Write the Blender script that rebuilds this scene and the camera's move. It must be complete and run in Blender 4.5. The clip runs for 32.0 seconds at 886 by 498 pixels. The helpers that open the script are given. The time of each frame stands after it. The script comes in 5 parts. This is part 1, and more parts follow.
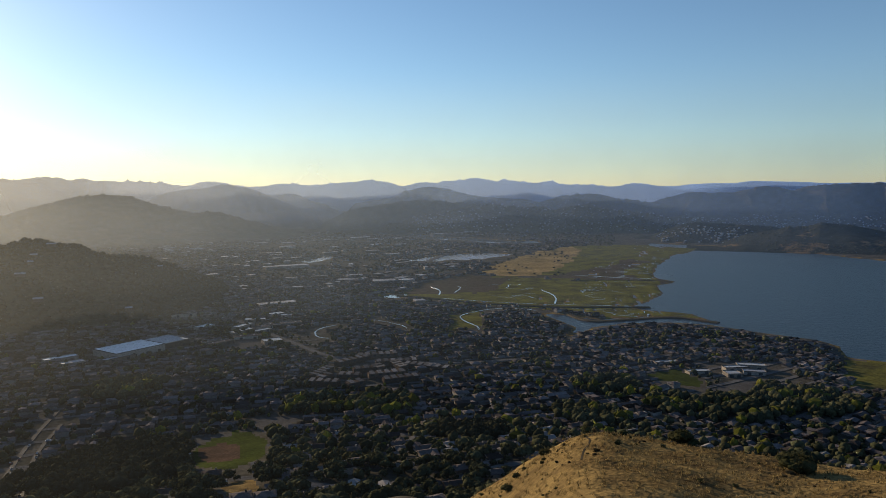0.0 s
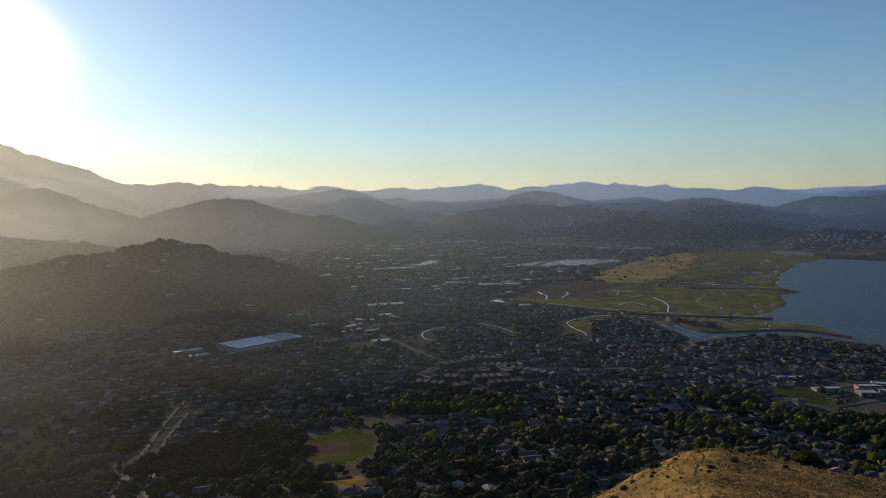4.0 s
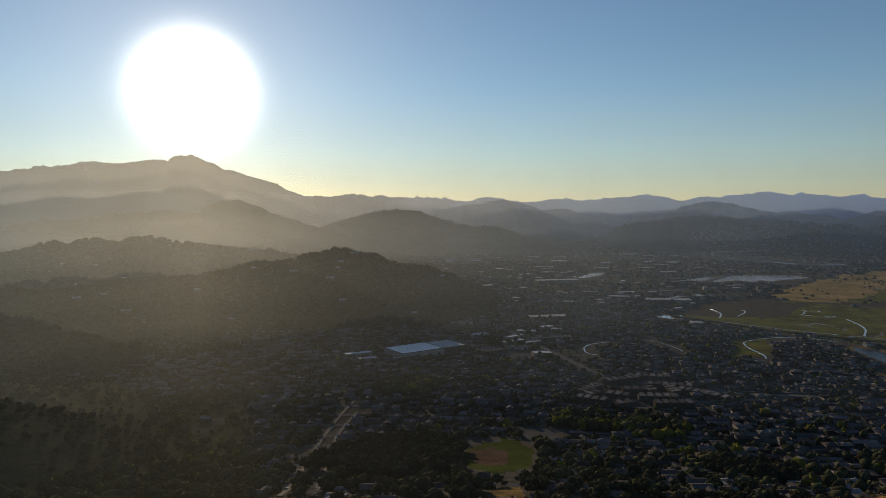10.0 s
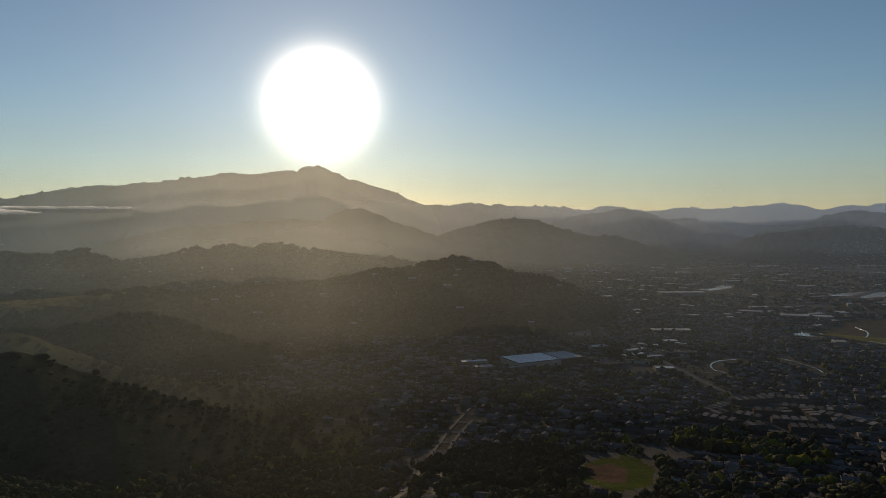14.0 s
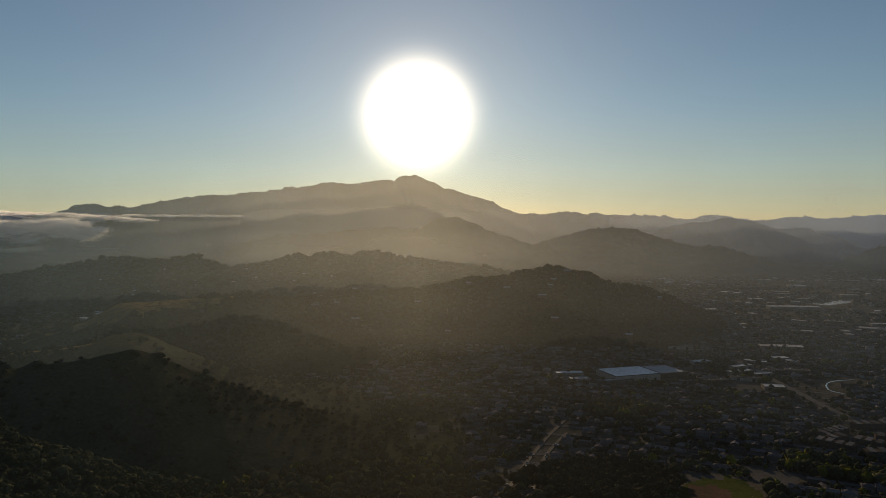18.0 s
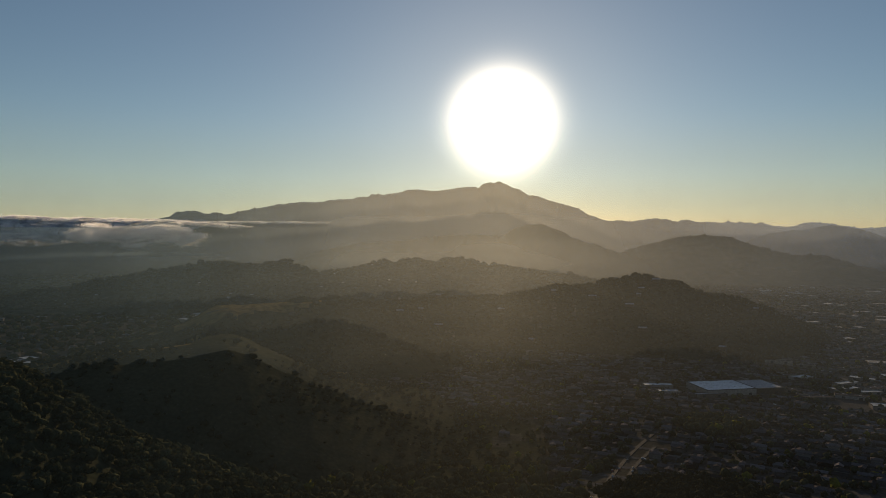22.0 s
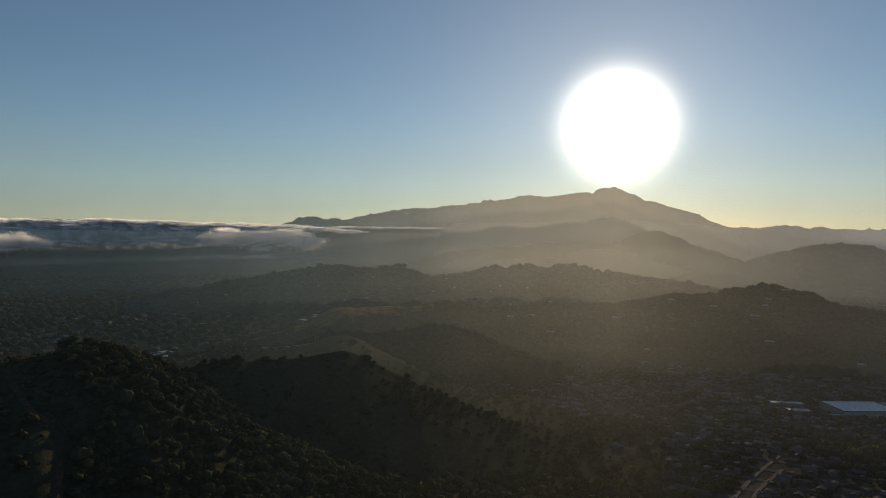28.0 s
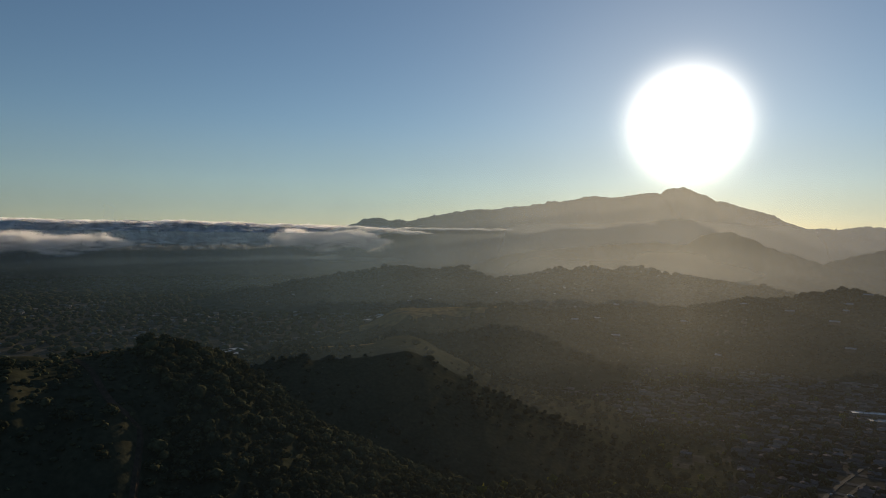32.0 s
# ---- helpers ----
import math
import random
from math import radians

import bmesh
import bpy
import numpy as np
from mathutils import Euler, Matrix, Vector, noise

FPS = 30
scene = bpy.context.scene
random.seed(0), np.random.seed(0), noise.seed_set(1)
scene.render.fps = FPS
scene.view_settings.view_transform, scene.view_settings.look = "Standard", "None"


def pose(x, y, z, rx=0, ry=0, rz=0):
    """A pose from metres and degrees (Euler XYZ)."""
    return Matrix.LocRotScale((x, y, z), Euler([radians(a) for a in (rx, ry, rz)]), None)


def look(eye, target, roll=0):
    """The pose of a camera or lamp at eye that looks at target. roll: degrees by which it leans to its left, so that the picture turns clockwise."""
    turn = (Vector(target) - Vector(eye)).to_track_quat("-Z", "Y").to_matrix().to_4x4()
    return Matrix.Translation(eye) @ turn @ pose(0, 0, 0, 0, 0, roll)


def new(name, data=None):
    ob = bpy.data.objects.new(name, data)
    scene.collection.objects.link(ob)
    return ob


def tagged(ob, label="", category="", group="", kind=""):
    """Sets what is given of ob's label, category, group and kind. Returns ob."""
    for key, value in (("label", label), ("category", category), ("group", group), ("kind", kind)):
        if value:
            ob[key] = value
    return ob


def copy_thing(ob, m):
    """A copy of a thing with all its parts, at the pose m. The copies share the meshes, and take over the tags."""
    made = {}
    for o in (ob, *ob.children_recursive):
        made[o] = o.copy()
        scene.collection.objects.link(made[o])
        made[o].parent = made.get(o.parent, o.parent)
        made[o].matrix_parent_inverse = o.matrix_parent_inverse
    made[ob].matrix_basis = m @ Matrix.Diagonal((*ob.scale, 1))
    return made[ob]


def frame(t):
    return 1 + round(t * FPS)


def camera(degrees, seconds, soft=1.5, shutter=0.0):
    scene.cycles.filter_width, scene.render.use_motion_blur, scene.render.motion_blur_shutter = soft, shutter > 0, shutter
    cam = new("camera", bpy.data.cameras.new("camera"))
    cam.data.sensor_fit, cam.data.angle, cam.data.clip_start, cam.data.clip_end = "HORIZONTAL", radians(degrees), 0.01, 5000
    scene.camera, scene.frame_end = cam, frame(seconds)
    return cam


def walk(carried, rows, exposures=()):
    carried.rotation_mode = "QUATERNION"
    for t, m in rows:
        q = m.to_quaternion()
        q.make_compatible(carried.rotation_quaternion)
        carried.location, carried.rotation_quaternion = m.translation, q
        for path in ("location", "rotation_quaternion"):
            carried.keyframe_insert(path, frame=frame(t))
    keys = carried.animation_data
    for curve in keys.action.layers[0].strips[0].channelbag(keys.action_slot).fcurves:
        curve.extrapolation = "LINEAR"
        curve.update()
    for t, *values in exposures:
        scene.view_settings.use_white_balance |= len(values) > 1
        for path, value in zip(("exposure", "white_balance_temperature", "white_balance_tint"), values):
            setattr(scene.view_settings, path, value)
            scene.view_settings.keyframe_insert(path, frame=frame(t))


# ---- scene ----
cam = camera(65.54, 32.0, soft=0.85)
H = 210.0  # height of the camera above the bay
# seconds, pitch, roll, yaw of the turning camera
TURN = [(0, -4.80, 0.32, 0.00), (1, -4.72, 0.32, 2.22), (2, -4.64, 0.34, 4.41), (3, -4.54, 0.35, 6.66), (3.5, -4.48, 0.35, 7.78),
        (5.5, -4.19, 0.37, 12.22), (6, -4.11, 0.37, 13.32), (7, -3.95, 0.38, 15.55), (8, -3.77, 0.38, 17.81), (9, -3.60, 0.36, 20.07),
        (10, -3.42, 0.34, 22.38), (11, -3.22, 0.31, 24.81), (12, -3.03, 0.28, 27.26), (13, -2.84, 0.24, 29.71), (14, -2.65, 0.21, 32.14),
        (14.5, -2.56, 0.18, 33.34), (16.5, -2.16, 0.10, 37.42), (17, -2.08, 0.06, 38.29), (18, -1.91, 0.01, 40.02), (19, -1.76, -0.04, 41.75),
        (20, -1.61, -0.08, 43.50), (21, -1.48, -0.13, 45.26), (22, -1.35, -0.18, 47.00), (23, -1.24, -0.24, 48.76), (24, -1.15, -0.30, 50.50),
        (25, -1.06, -0.35, 52.08), (25.5, -1.03, -0.39, 52.84), (27.5, -0.93, -0.52, 55.60), (28, -0.92, -0.55, 56.27), (29, -0.89, -0.59, 57.62),
        (30, -0.86, -0.61, 58.95), (31, -0.86, -0.64, 60.24), (32, -0.87, -0.67, 61.54)]
walk(cam, [(t, pose(0, 0, H, 90 + p, r, y)) for t, p, r, y in TURN],
     exposures=[(0, 0.66, 6900, 12), (6, 0.2, 6900, 12), (10, 0.0, 7100, 12), (13, -0.2, 7400, 12), (19, -0.4, 8200, 13), (25, -0.38, 7700, 13), (32, -0.3, 7150, 12)])

# ---- light ----
SUN_AZ, SUN_EL = 42.1, 9.1


def ray(az, el):
    a, e = radians(az), radians(el)
    return Vector((-math.sin(a) * math.cos(e), math.cos(a) * math.cos(e), math.sin(e)))


world = bpy.data.worlds.new("sky")
scene.world = world
world.use_nodes = True
wn, wl = world.node_tree.nodes, world.node_tree.links
wn.clear()
w_out = wn.new("ShaderNodeOutputWorld")
sky = wn.new("ShaderNodeTexSky")
sky.sky_type, sky.sun_disc = "NISHITA", False
sky.sun_elevation, sky.sun_rotation = radians(SUN_EL), radians(-SUN_AZ)
sky.altitude, sky.air_density, sky.dust_density, sky.ozone_density = 200, 0.9, 0.06, 3.0
bg = wn.new("ShaderNodeBackground")
bg.inputs["Strength"].default_value = 0.103
wl.new(sky.outputs[0], bg.inputs["Color"])
# bright aureole of the low sun in hazy air
tc = wn.new("ShaderNodeTexCoord")
dot = wn.new("ShaderNodeVectorMath")
dot.operation = "DOT_PRODUCT"
nrm = wn.new("ShaderNodeVectorMath")
nrm.operation = "NORMALIZE"
wl.new(tc.outputs["Generated"], nrm.inputs[0])
wl.new(nrm.outputs[0], dot.inputs[0])
dot.inputs[1].default_value = ray(SUN_AZ, SUN_EL)


def wmath(op, a, b=None):
    n = wn.new("ShaderNodeMath")
    n.operation = op
    for i, v in enumerate((a, b)):
        if v is None:
            continue
        if isinstance(v, (int, float)):
            n.inputs[i].default_value = v
        else:
            wl.new(v, n.inputs[i])
    return n.outputs[0]


ang = wmath("ARCCOSINE", wmath("MINIMUM", dot.outputs["Value"], 1.0))


def lobe(gain, width, power):
    q = wmath("POWER", wmath("DIVIDE", ang, radians(width)), power)
    return wmath("MULTIPLY", wmath("EXPONENT", wmath("MULTIPLY", q, -1.0)), gain)


glow = wmath("ADD", lobe(6.0, 3.15, 2.4), wmath("ADD", lobe(0.22, 8.0, 1.3), lobe(0.098, 21.0, 1.5)))
bg2 = wn.new("ShaderNodeBackground")
bg2.inputs["Color"].default_value = (1.0, 0.97, 0.88, 1)
wl.new(glow, bg2.inputs["Strength"])
add = wn.new("ShaderNodeAddShader")
wl.new(bg.outputs[0], add.inputs[0])
wl.new(bg2.outputs[0], add.inputs[1])
wl.new(add.outputs[0], w_out.inputs["Surface"])

sun = new("sun", bpy.data.lights.new("sun", "SUN"))
sun.data.energy, sun.data.angle, sun.data.color = 4.6, radians(0.6), (1.0, 0.81, 0.57)
sun.matrix_world = look(ray(SUN_AZ, SUN_EL + 2.9) * 100, (0, 0, 0))


# ---- materials ----
def material(name, color, color2=None, scale=0.05, rough=0.9, bump=0.0, bump_scale=1.0, metal=0.0, spec=0.0, fine=None,
             per_object=0.0, island=0.0, trans=0.0, sheen=0.0, stretch=(1, 1, 1), band=(0.36, 0.64)):
    """A surface of two mixed colours in patches (scale: patches per metre) with a finer grain and relief."""
    m = bpy.data.materials.new(name)
    m.use_nodes = True
    nt = m.node_tree
    n, l = nt.nodes, nt.links
    b = n["Principled BSDF"]
    b.inputs["Roughness"].default_value = rough
    b.inputs["Metallic"].default_value = metal
    b.inputs["Specular IOR Level"].default_value = spec
    b.inputs["Sheen Weight"].default_value, b.inputs["Sheen Roughness"].default_value = sheen, 0.5
    geo = n.new("ShaderNodeNewGeometry")
    mp = n.new("ShaderNodeMapping")
    mp.inputs["Scale"].default_value = stretch
    l.new(geo.outputs["Position"], mp.inputs["Vector"])
    color2 = color2 or tuple(c * 0.7 for c in color)
    nz = n.new("ShaderNodeTexNoise")
    nz.inputs["Scale"].default_value, nz.inputs["Detail"].default_value = scale, 6
    nz.inputs["Roughness"].default_value = 0.62
    l.new(mp.outputs[0], nz.inputs["Vector"])
    ramp = n.new("ShaderNodeValToRGB")
    ramp.color_ramp.elements[0].position, ramp.color_ramp.elements[1].position = band
    ramp.color_ramp.elements[0].color, ramp.color_ramp.elements[1].color = (*color, 1), (*color2, 1)
    l.new(nz.outputs["Fac"], ramp.inputs["Fac"])
    out = ramp.outputs["Color"]
    nf = n.new("ShaderNodeTexNoise")
    nf.inputs["Scale"].default_value, nf.inputs["Detail"].default_value = fine or scale * 9, 4
    l.new(mp.outputs[0], nf.inputs["Vector"])
    mr = n.new("ShaderNodeMapRange")
    mr.inputs["From Min"].default_value, mr.inputs["From Max"].default_value = 0.3, 0.7
    mr.inputs["To Min"].default_value, mr.inputs["To Max"].default_value = 0.72, 1.28
    l.new(nf.outputs["Fac"], mr.inputs["Value"])
    gain = mr.outputs[0]
    if per_object or island:
        src = n.new("ShaderNodeObjectInfo").outputs["Random"] if per_object else geo.outputs["Random Per Island"]
        k = per_object or island
        m2 = n.new("ShaderNodeMapRange")
        m2.inputs["To Min"].default_value, m2.inputs["To Max"].default_value = 1 - k, 1 + k
        l.new(src, m2.inputs["Value"])
        mu = n.new("ShaderNodeMath")
        mu.operation = "MULTIPLY"
        l.new(gain, mu.inputs[0])
        l.new(m2.outputs[0], mu.inputs[1])
        gain = mu.outputs[0]
    vm = n.new("ShaderNodeVectorMath")
    vm.operation = "SCALE"
    l.new(out, vm.inputs[0])
    l.new(gain, vm.inputs["Scale"])
    l.new(vm.outputs[0], b.inputs["Base Color"])
    if bump:
        nb = n.new("ShaderNodeTexNoise")
        nb.inputs["Scale"].default_value, nb.inputs["Detail"].default_value = bump_scale, 5
        l.new(mp.outputs[0], nb.inputs["Vector"])
        bp = n.new("ShaderNodeBump")
        bp.inputs["Strength"].default_value, bp.inputs["Distance"].default_value = 1.0, bump
        l.new(nb.outputs["Fac"], bp.inputs["Height"])
        l.new(bp.outputs[0], b.inputs["Normal"])
    if trans:
        tr = n.new("ShaderNodeBsdfTranslucent")
        l.new(vm.outputs[0], tr.inputs["Color"])
        mx = n.new("ShaderNodeMixShader")
        mx.inputs[0].default_value = trans
        l.new(b.outputs[0], mx.inputs[1])
        l.new(tr.outputs[0], mx.inputs[2])
        l.new(mx.outputs[0], n["Material Output"].inputs["Surface"])
    return m


M = dict(
    town=material("suburban_ground", (0.045, 0.043, 0.034), (0.085, 0.078, 0.068), 0.03, bump=0.4, bump_scale=0.3),
    dry=material("dry_grass", (0.19, 0.135, 0.058), (0.08, 0.056, 0.028), 0.11, bump=0.7, bump_scale=0.9, fine=1.3),
    marsh=material("salt_marsh", (0.125, 0.12, 0.028), (0.055, 0.053, 0.024), 0.022, bump=0.3, bump_scale=0.2),
    straw=material("dry_marsh", (0.30, 0.205, 0.085), (0.15, 0.11, 0.045), 0.012, bump=0.3, bump_scale=0.2),
    lot=material("parking_asphalt", (0.06, 0.058, 0.057), (0.08, 0.077, 0.074), 0.05, rough=0.8, fine=0.5),
    mud=material("brown_marsh", (0.075, 0.06, 0.045), (0.058, 0.052, 0.034), 0.012, bump=0.3, bump_scale=0.2),
    forest=material("forest_floor_shaded_grass", (0.030, 0.033, 0.021), (0.048, 0.046, 0.028), 0.03, bump=1.0, bump_scale=0.15),
    lawn=material("mown_lawn", (0.042, 0.053, 0.014), (0.03, 0.037, 0.012), 0.05),
    dirt=material("bare_dirt", (0.07, 0.046, 0.034), (0.05, 0.036, 0.027), 0.05),
    wooded=material("wooded_slope", (0.05, 0.055, 0.045), (0.07, 0.068, 0.052), 0.006, bump=2, bump_scale=0.03, fine=0.05),
    mountain=material("mountain_chaparral", (0.045, 0.05, 0.04), (0.08, 0.075, 0.055), 0.003, bump=1.0, bump_scale=0.02, fine=0.03),
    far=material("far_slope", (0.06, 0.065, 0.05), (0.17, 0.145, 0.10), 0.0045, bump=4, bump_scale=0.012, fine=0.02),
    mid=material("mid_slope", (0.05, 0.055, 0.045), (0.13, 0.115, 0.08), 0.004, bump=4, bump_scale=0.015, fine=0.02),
    golden=material("golden_slope", (0.030, 0.034, 0.030), (0.15, 0.10, 0.055), 0.0055, bump=2, bump_scale=0.02, fine=0.03, band=(0.60, 0.64)),
    bay_wood=material("ridge_woods", (0.05, 0.055, 0.05), (0.10, 0.085, 0.07), 0.003, bump=2, bump_scale=0.02, fine=0.03, band=(0.5, 0.7)),
)
for w in ("water",):
    m = bpy.data.materials.new("bay_water")
    m.use_nodes = True
    n, l = m.node_tree.nodes, m.node_tree.links
    b = n["Principled BSDF"]
    b.inputs["Base Color"].default_value = (0.010, 0.018, 0.027, 1)
    b.inputs["Roughness"].default_value = 0.3
    b.inputs["Specular IOR Level"].default_value = 0.16
    b.inputs["IOR"].default_value = 1.33
    geo = n.new("ShaderNodeNewGeometry")
    nz = n.new("ShaderNodeTexNoise")
    nz.inputs["Scale"].default_value, nz.inputs["Detail"].default_value = 0.12, 6
    l.new(geo.outputs["Position"], nz.inputs["Vector"])
    bp = n.new("ShaderNodeBump")
    bp.inputs["Strength"].default_value, bp.inputs["Distance"].default_value = 0.6, 1.2
    l.new(nz.outputs["Fac"], bp.inputs["Height"])
    l.new(bp.outputs[0], b.inputs["Normal"])
    M["water"] = m


# ---- mesh helpers ----
def mesh_from(name, verts, faces, mats, index=None, smooth=False):
    """A mesh from arrays: faces is an (n, 3) or (n, 4) array."""
    verts, faces = np.asarray(verts, np.float32), np.asarray(faces, np.int32)
    me = bpy.data.meshes.new(name)
    k = faces.shape[1]
    me.vertices.add(len(verts))
    me.vertices.foreach_set("co", verts.ravel())
    me.loops.add(faces.size)
    me.loops.foreach_set("vertex_index", faces.ravel())
    me.polygons.add(len(faces))
    me.polygons.foreach_set("loop_start", np.arange(0, faces.size, k, dtype=np.int32))
    me.polygons.foreach_set("loop_total", np.full(len(faces), k, np.int32))
    if index is not None:
        me.polygons.foreach_set("material_index", np.asarray(index, np.int32))
    me.polygons.foreach_set("use_smooth", np.full(len(faces), smooth))
    for m in mats if isinstance(mats, (list, tuple)) else [mats]:
        me.materials.append(m)
    me.update(calc_edges=True)
    return me


def grid_faces(rows, cols):
    i = np.arange(rows - 1)[:, None] * cols + np.arange(cols - 1)[None]
    return np.stack([i, i + 1, i + cols + 1, i + cols], -1).reshape(-1, 4)


def hash2(i, j, seed):
    v = np.sin(i * 127.1 + j * 311.7 + seed * 74.7) * 43758.5453
    return v - np.floor(v)


def vnoise(x, y, seed=0):
    i, j = np.floor(x), np.floor(y)
    u, v = x - i, y - j
    u, v = u * u * (3 - 2 * u), v * v * (3 - 2 * v)
    return ((hash2(i, j, seed) * (1 - u) + hash2(i + 1, j, seed) * u) * (1 - v)
            + (hash2(i, j + 1, seed) * (1 - u) + hash2(i + 1, j + 1, seed) * u) * v)


def fbm(x, y, seed=0, octaves=4):
    """Fractal noise, about -1 to 1."""
    s, a, t = 0, 1, 0
    for o in range(octaves):
        s = s + a * (vnoise(x, y, seed + o) * 2 - 1)
        t += a
        a *= 0.5
        x, y = x * 2.03 + 5.2, y * 2.03 + 1.7
    return s / t * 1.4


def pairs(text):
    return np.array([[float(c) for c in p.split(",")] for p in text.split()])


def sdist(x, y, poly):
    """Distance to a polygon's outline, negative inside."""
    best, inside = np.full(x.shape, 1e9), np.zeros(x.shape, bool)
    for (ax, ay), (bx, by) in zip(poly, np.roll(poly, -1, 0)):
        dx, dy = bx - ax, by - ay
        t = np.clip(((x - ax) * dx + (y - ay) * dy) / (dx * dx + dy * dy + 1e-9), 0, 1)
        best = np.minimum(best, np.hypot(x - ax - t * dx, y - ay - t * dy))
        if ay != by:
            inside ^= ((ay > y) != (by > y)) & (x < dx * (y - ay) / dy + ax)
    return np.where(inside, -best, best)


def ldist(x, y, line):
    best = np.full(x.shape, 1e9)
    for (ax, ay), (bx, by) in zip(line[:-1], line[1:]):
        dx, dy = bx - ax, by - ay
        t = np.clip(((x - ax) * dx + (y - ay) * dy) / (dx * dx + dy * dy + 1e-9), 0, 1)
        best = np.minimum(best, np.hypot(x - ax - t * dx, y - ay - t * dy))
    return best


def sstep(a, b, x):
    t = np.clip((x - a) / (b - a), 0, 1)
    return t * t * (3 - 2 * t)


# ---- plan of the land ----
# crest lines: bearing (degrees left of north), angle above the camera's level; then distance, front and back depth
CREST = dict(
    spur=("48,-30 55,-25 62,-21 66,-18.8 70,-16.8 73,-14.9 75.5,-13 77.5,-11.4 79.5,-10 81.9,-9 84,-8.5 87,-8.6 91,-9.2 94,-9.7 100,-10.1 112,-13", 430, 330, 260),
    hump=("44,-15.6 51,-13.9 55,-12.1 57,-11.4 59.7,-10.3 62.5,-9.1 64.3,-8.6 66,-8.6 68.7,-8.9 71.3,-9 73.7,-9.3 75.8,-9.6 80,-10.4 86,-13", 750, 340, 260),
    gold=("47,-8.5 49,-7.5 51.3,-6.6 53.2,-5.9 56,-5.6 59.7,-5.6 62.5,-5.8 65.2,-6.2 67.8,-7.1 69.6,-7.6 71.3,-8.1 75,-9.5", 1200, 330, 300),
    hill=("13,-8.8 16,-8.1 17.7,-7.5 20.2,-6.6 21.8,-5.7 23.4,-5.1 25.1,-4.8 26.4,-4.8 27.2,-4.6 27.9,-4.15 28.3,-3.95 29.2,-3.95 29.8,-3.75 30.2,-3.45 31.5,-3.4 31.9,-3.5 32.5,-3.75 33.3,-3.72 34.1,-3.95 34.9,-4.1 35.3,-4.35 37.3,-4.42 38.2,-4.55 39.5,-4.85 40.8,-5.25 42.1,-5.7 43.4,-5.5 44.8,-5.55 46.2,-5.55 46.9,-5.22 48,-5.28 48.9,-5.5 49.8,-5.7 51.7,-5.95 53.1,-6.15 55.5,-6.4 58.3,-7.6", 1480, 430, 380),
    near=("-75,-20 -40,-18.6 -33.5,-19.4 -27.4,-19.9 -23.5,-19.9 -19.2,-19.4 -14.8,-19.1 -12.1,-19.1 -10.2,-19.9 -7.9,-21.1 -5.5,-22.7 -1.6,-24.8 3,-28 8,-34", 172, 150, 190),
)
CREST = {k: (pairs(v[0]), *v[1:]) for k, v in CREST.items()}


CRESTLINE = {}
for k, v in CREST.items():
    q = np.arange(v[0][0, 0] - 6, v[0][-1, 0] + 6, 0.2)
    half = 9 if k == "near" else 2
    g = np.interp(q, v[0][:, 0], v[0][:, 1])
    CRESTLINE[k] = (q, np.convolve(np.pad(g, half, "edge"), np.ones(2 * half + 1) / (2 * half + 1), "valid"))


def bearing(x, y):
    return np.degrees(np.arctan2(-x, y))


def hill_height(name, az, r):
    pts, dist, front, back = CREST[name]
    el = np.interp(az, CRESTLINE[name][0], CRESTLINE[name][1])
    z = H + dist * np.tan(np.radians(el))
    end = sstep(pts[0, 0] - 3, pts[0, 0], az) * (1 - sstep(pts[-1, 0], pts[-1, 0] + 3, az))
    s = r - dist
    t = np.clip(np.where(s < 0, -s / front, s / back), 0, 1)
    if name == "near":  # the broad top tilts up towards the camera and falls away behind its edge
        top = z + 0.19 * np.clip(-s, 0, 115) + 1.2 * fbm(az * dist / 1500, r / 25, 6, 3)
        return end * np.where(s < 0, top, z * (1 - t) ** 1.15)
    g = 1 + (0.07 if name == "near" else 0.35) * np.minimum(1, 4 * t * (1 - t)) * fbm(az * dist / 5200, r / 420, len(name), 4)
    return z * end * (1 - sstep(0, 1, t)) * g


BAY = pairs("812,2700 998,2547 1107,2463 1191,2275 1234,2152 1286,1991 1386,1835 1448,1727 1700,1500 2600,1500 2600,300 900,300 661,779 537,821 504,845 526,914 518,950 486,982 438,1024 403,1065 358,1085 283,1078 231,1047 173,967 203,1039 165,1183 212,1138 252,1109 341,1129 429,1094 420,1149 337,1214 341,1245 386,1275 446,1380 473,1505 529,1559 500,1633 598,1904 736,2201 920,2451 779,2590")
LAGOONS = [pairs("-120,2095 -70,2146 -45,2200 10,2236 57,2294 125,2321 182,2317 230,2270 196,2206 150,2180 128,2130 121,2082 97,2128 70,2092 26,2116 -16,2056 -59,2075 -90,2068"),
           pairs("-449,2079 -418,2112 -395,2183 -381,2259 -356,2238 -356,2162 -371,2092 -396,2043"),
           pairs("-910,3962 -810,3952 -763,3722 -832,3755"), pairs("-124,1362 -110,1400 -75,1398 -68,1375 -95,1347")]
CREEKS = [(pairs("-381,3582 -299,3478 -179,3375 -64,3157 14,3038 90,3068 158,2921 224,2850 337,2810"), 58), (pairs("-164,1063 -186,1037 -192,1008 -182,968 -160,957"), 4.5),
          (pairs("-115,1104 -86,1079 -61,1047 -54,1025"), 4), (pairs("53,1014 52,1043 31,1090 25,1140 74,1193 116,1215 172,1185"), 5),
          (pairs("205,1454 224,1350 204,1249"), 4), (pairs("300,1700 420,1640 500,1610"), 5), (pairs("20,1400 40,1480 30,1500"), 3),
          (pairs("-10,1370 -5,1440 -30,1500"), 3), (pairs("350,1225 250,1235 120,1260 -20,1330"), 3.5)]
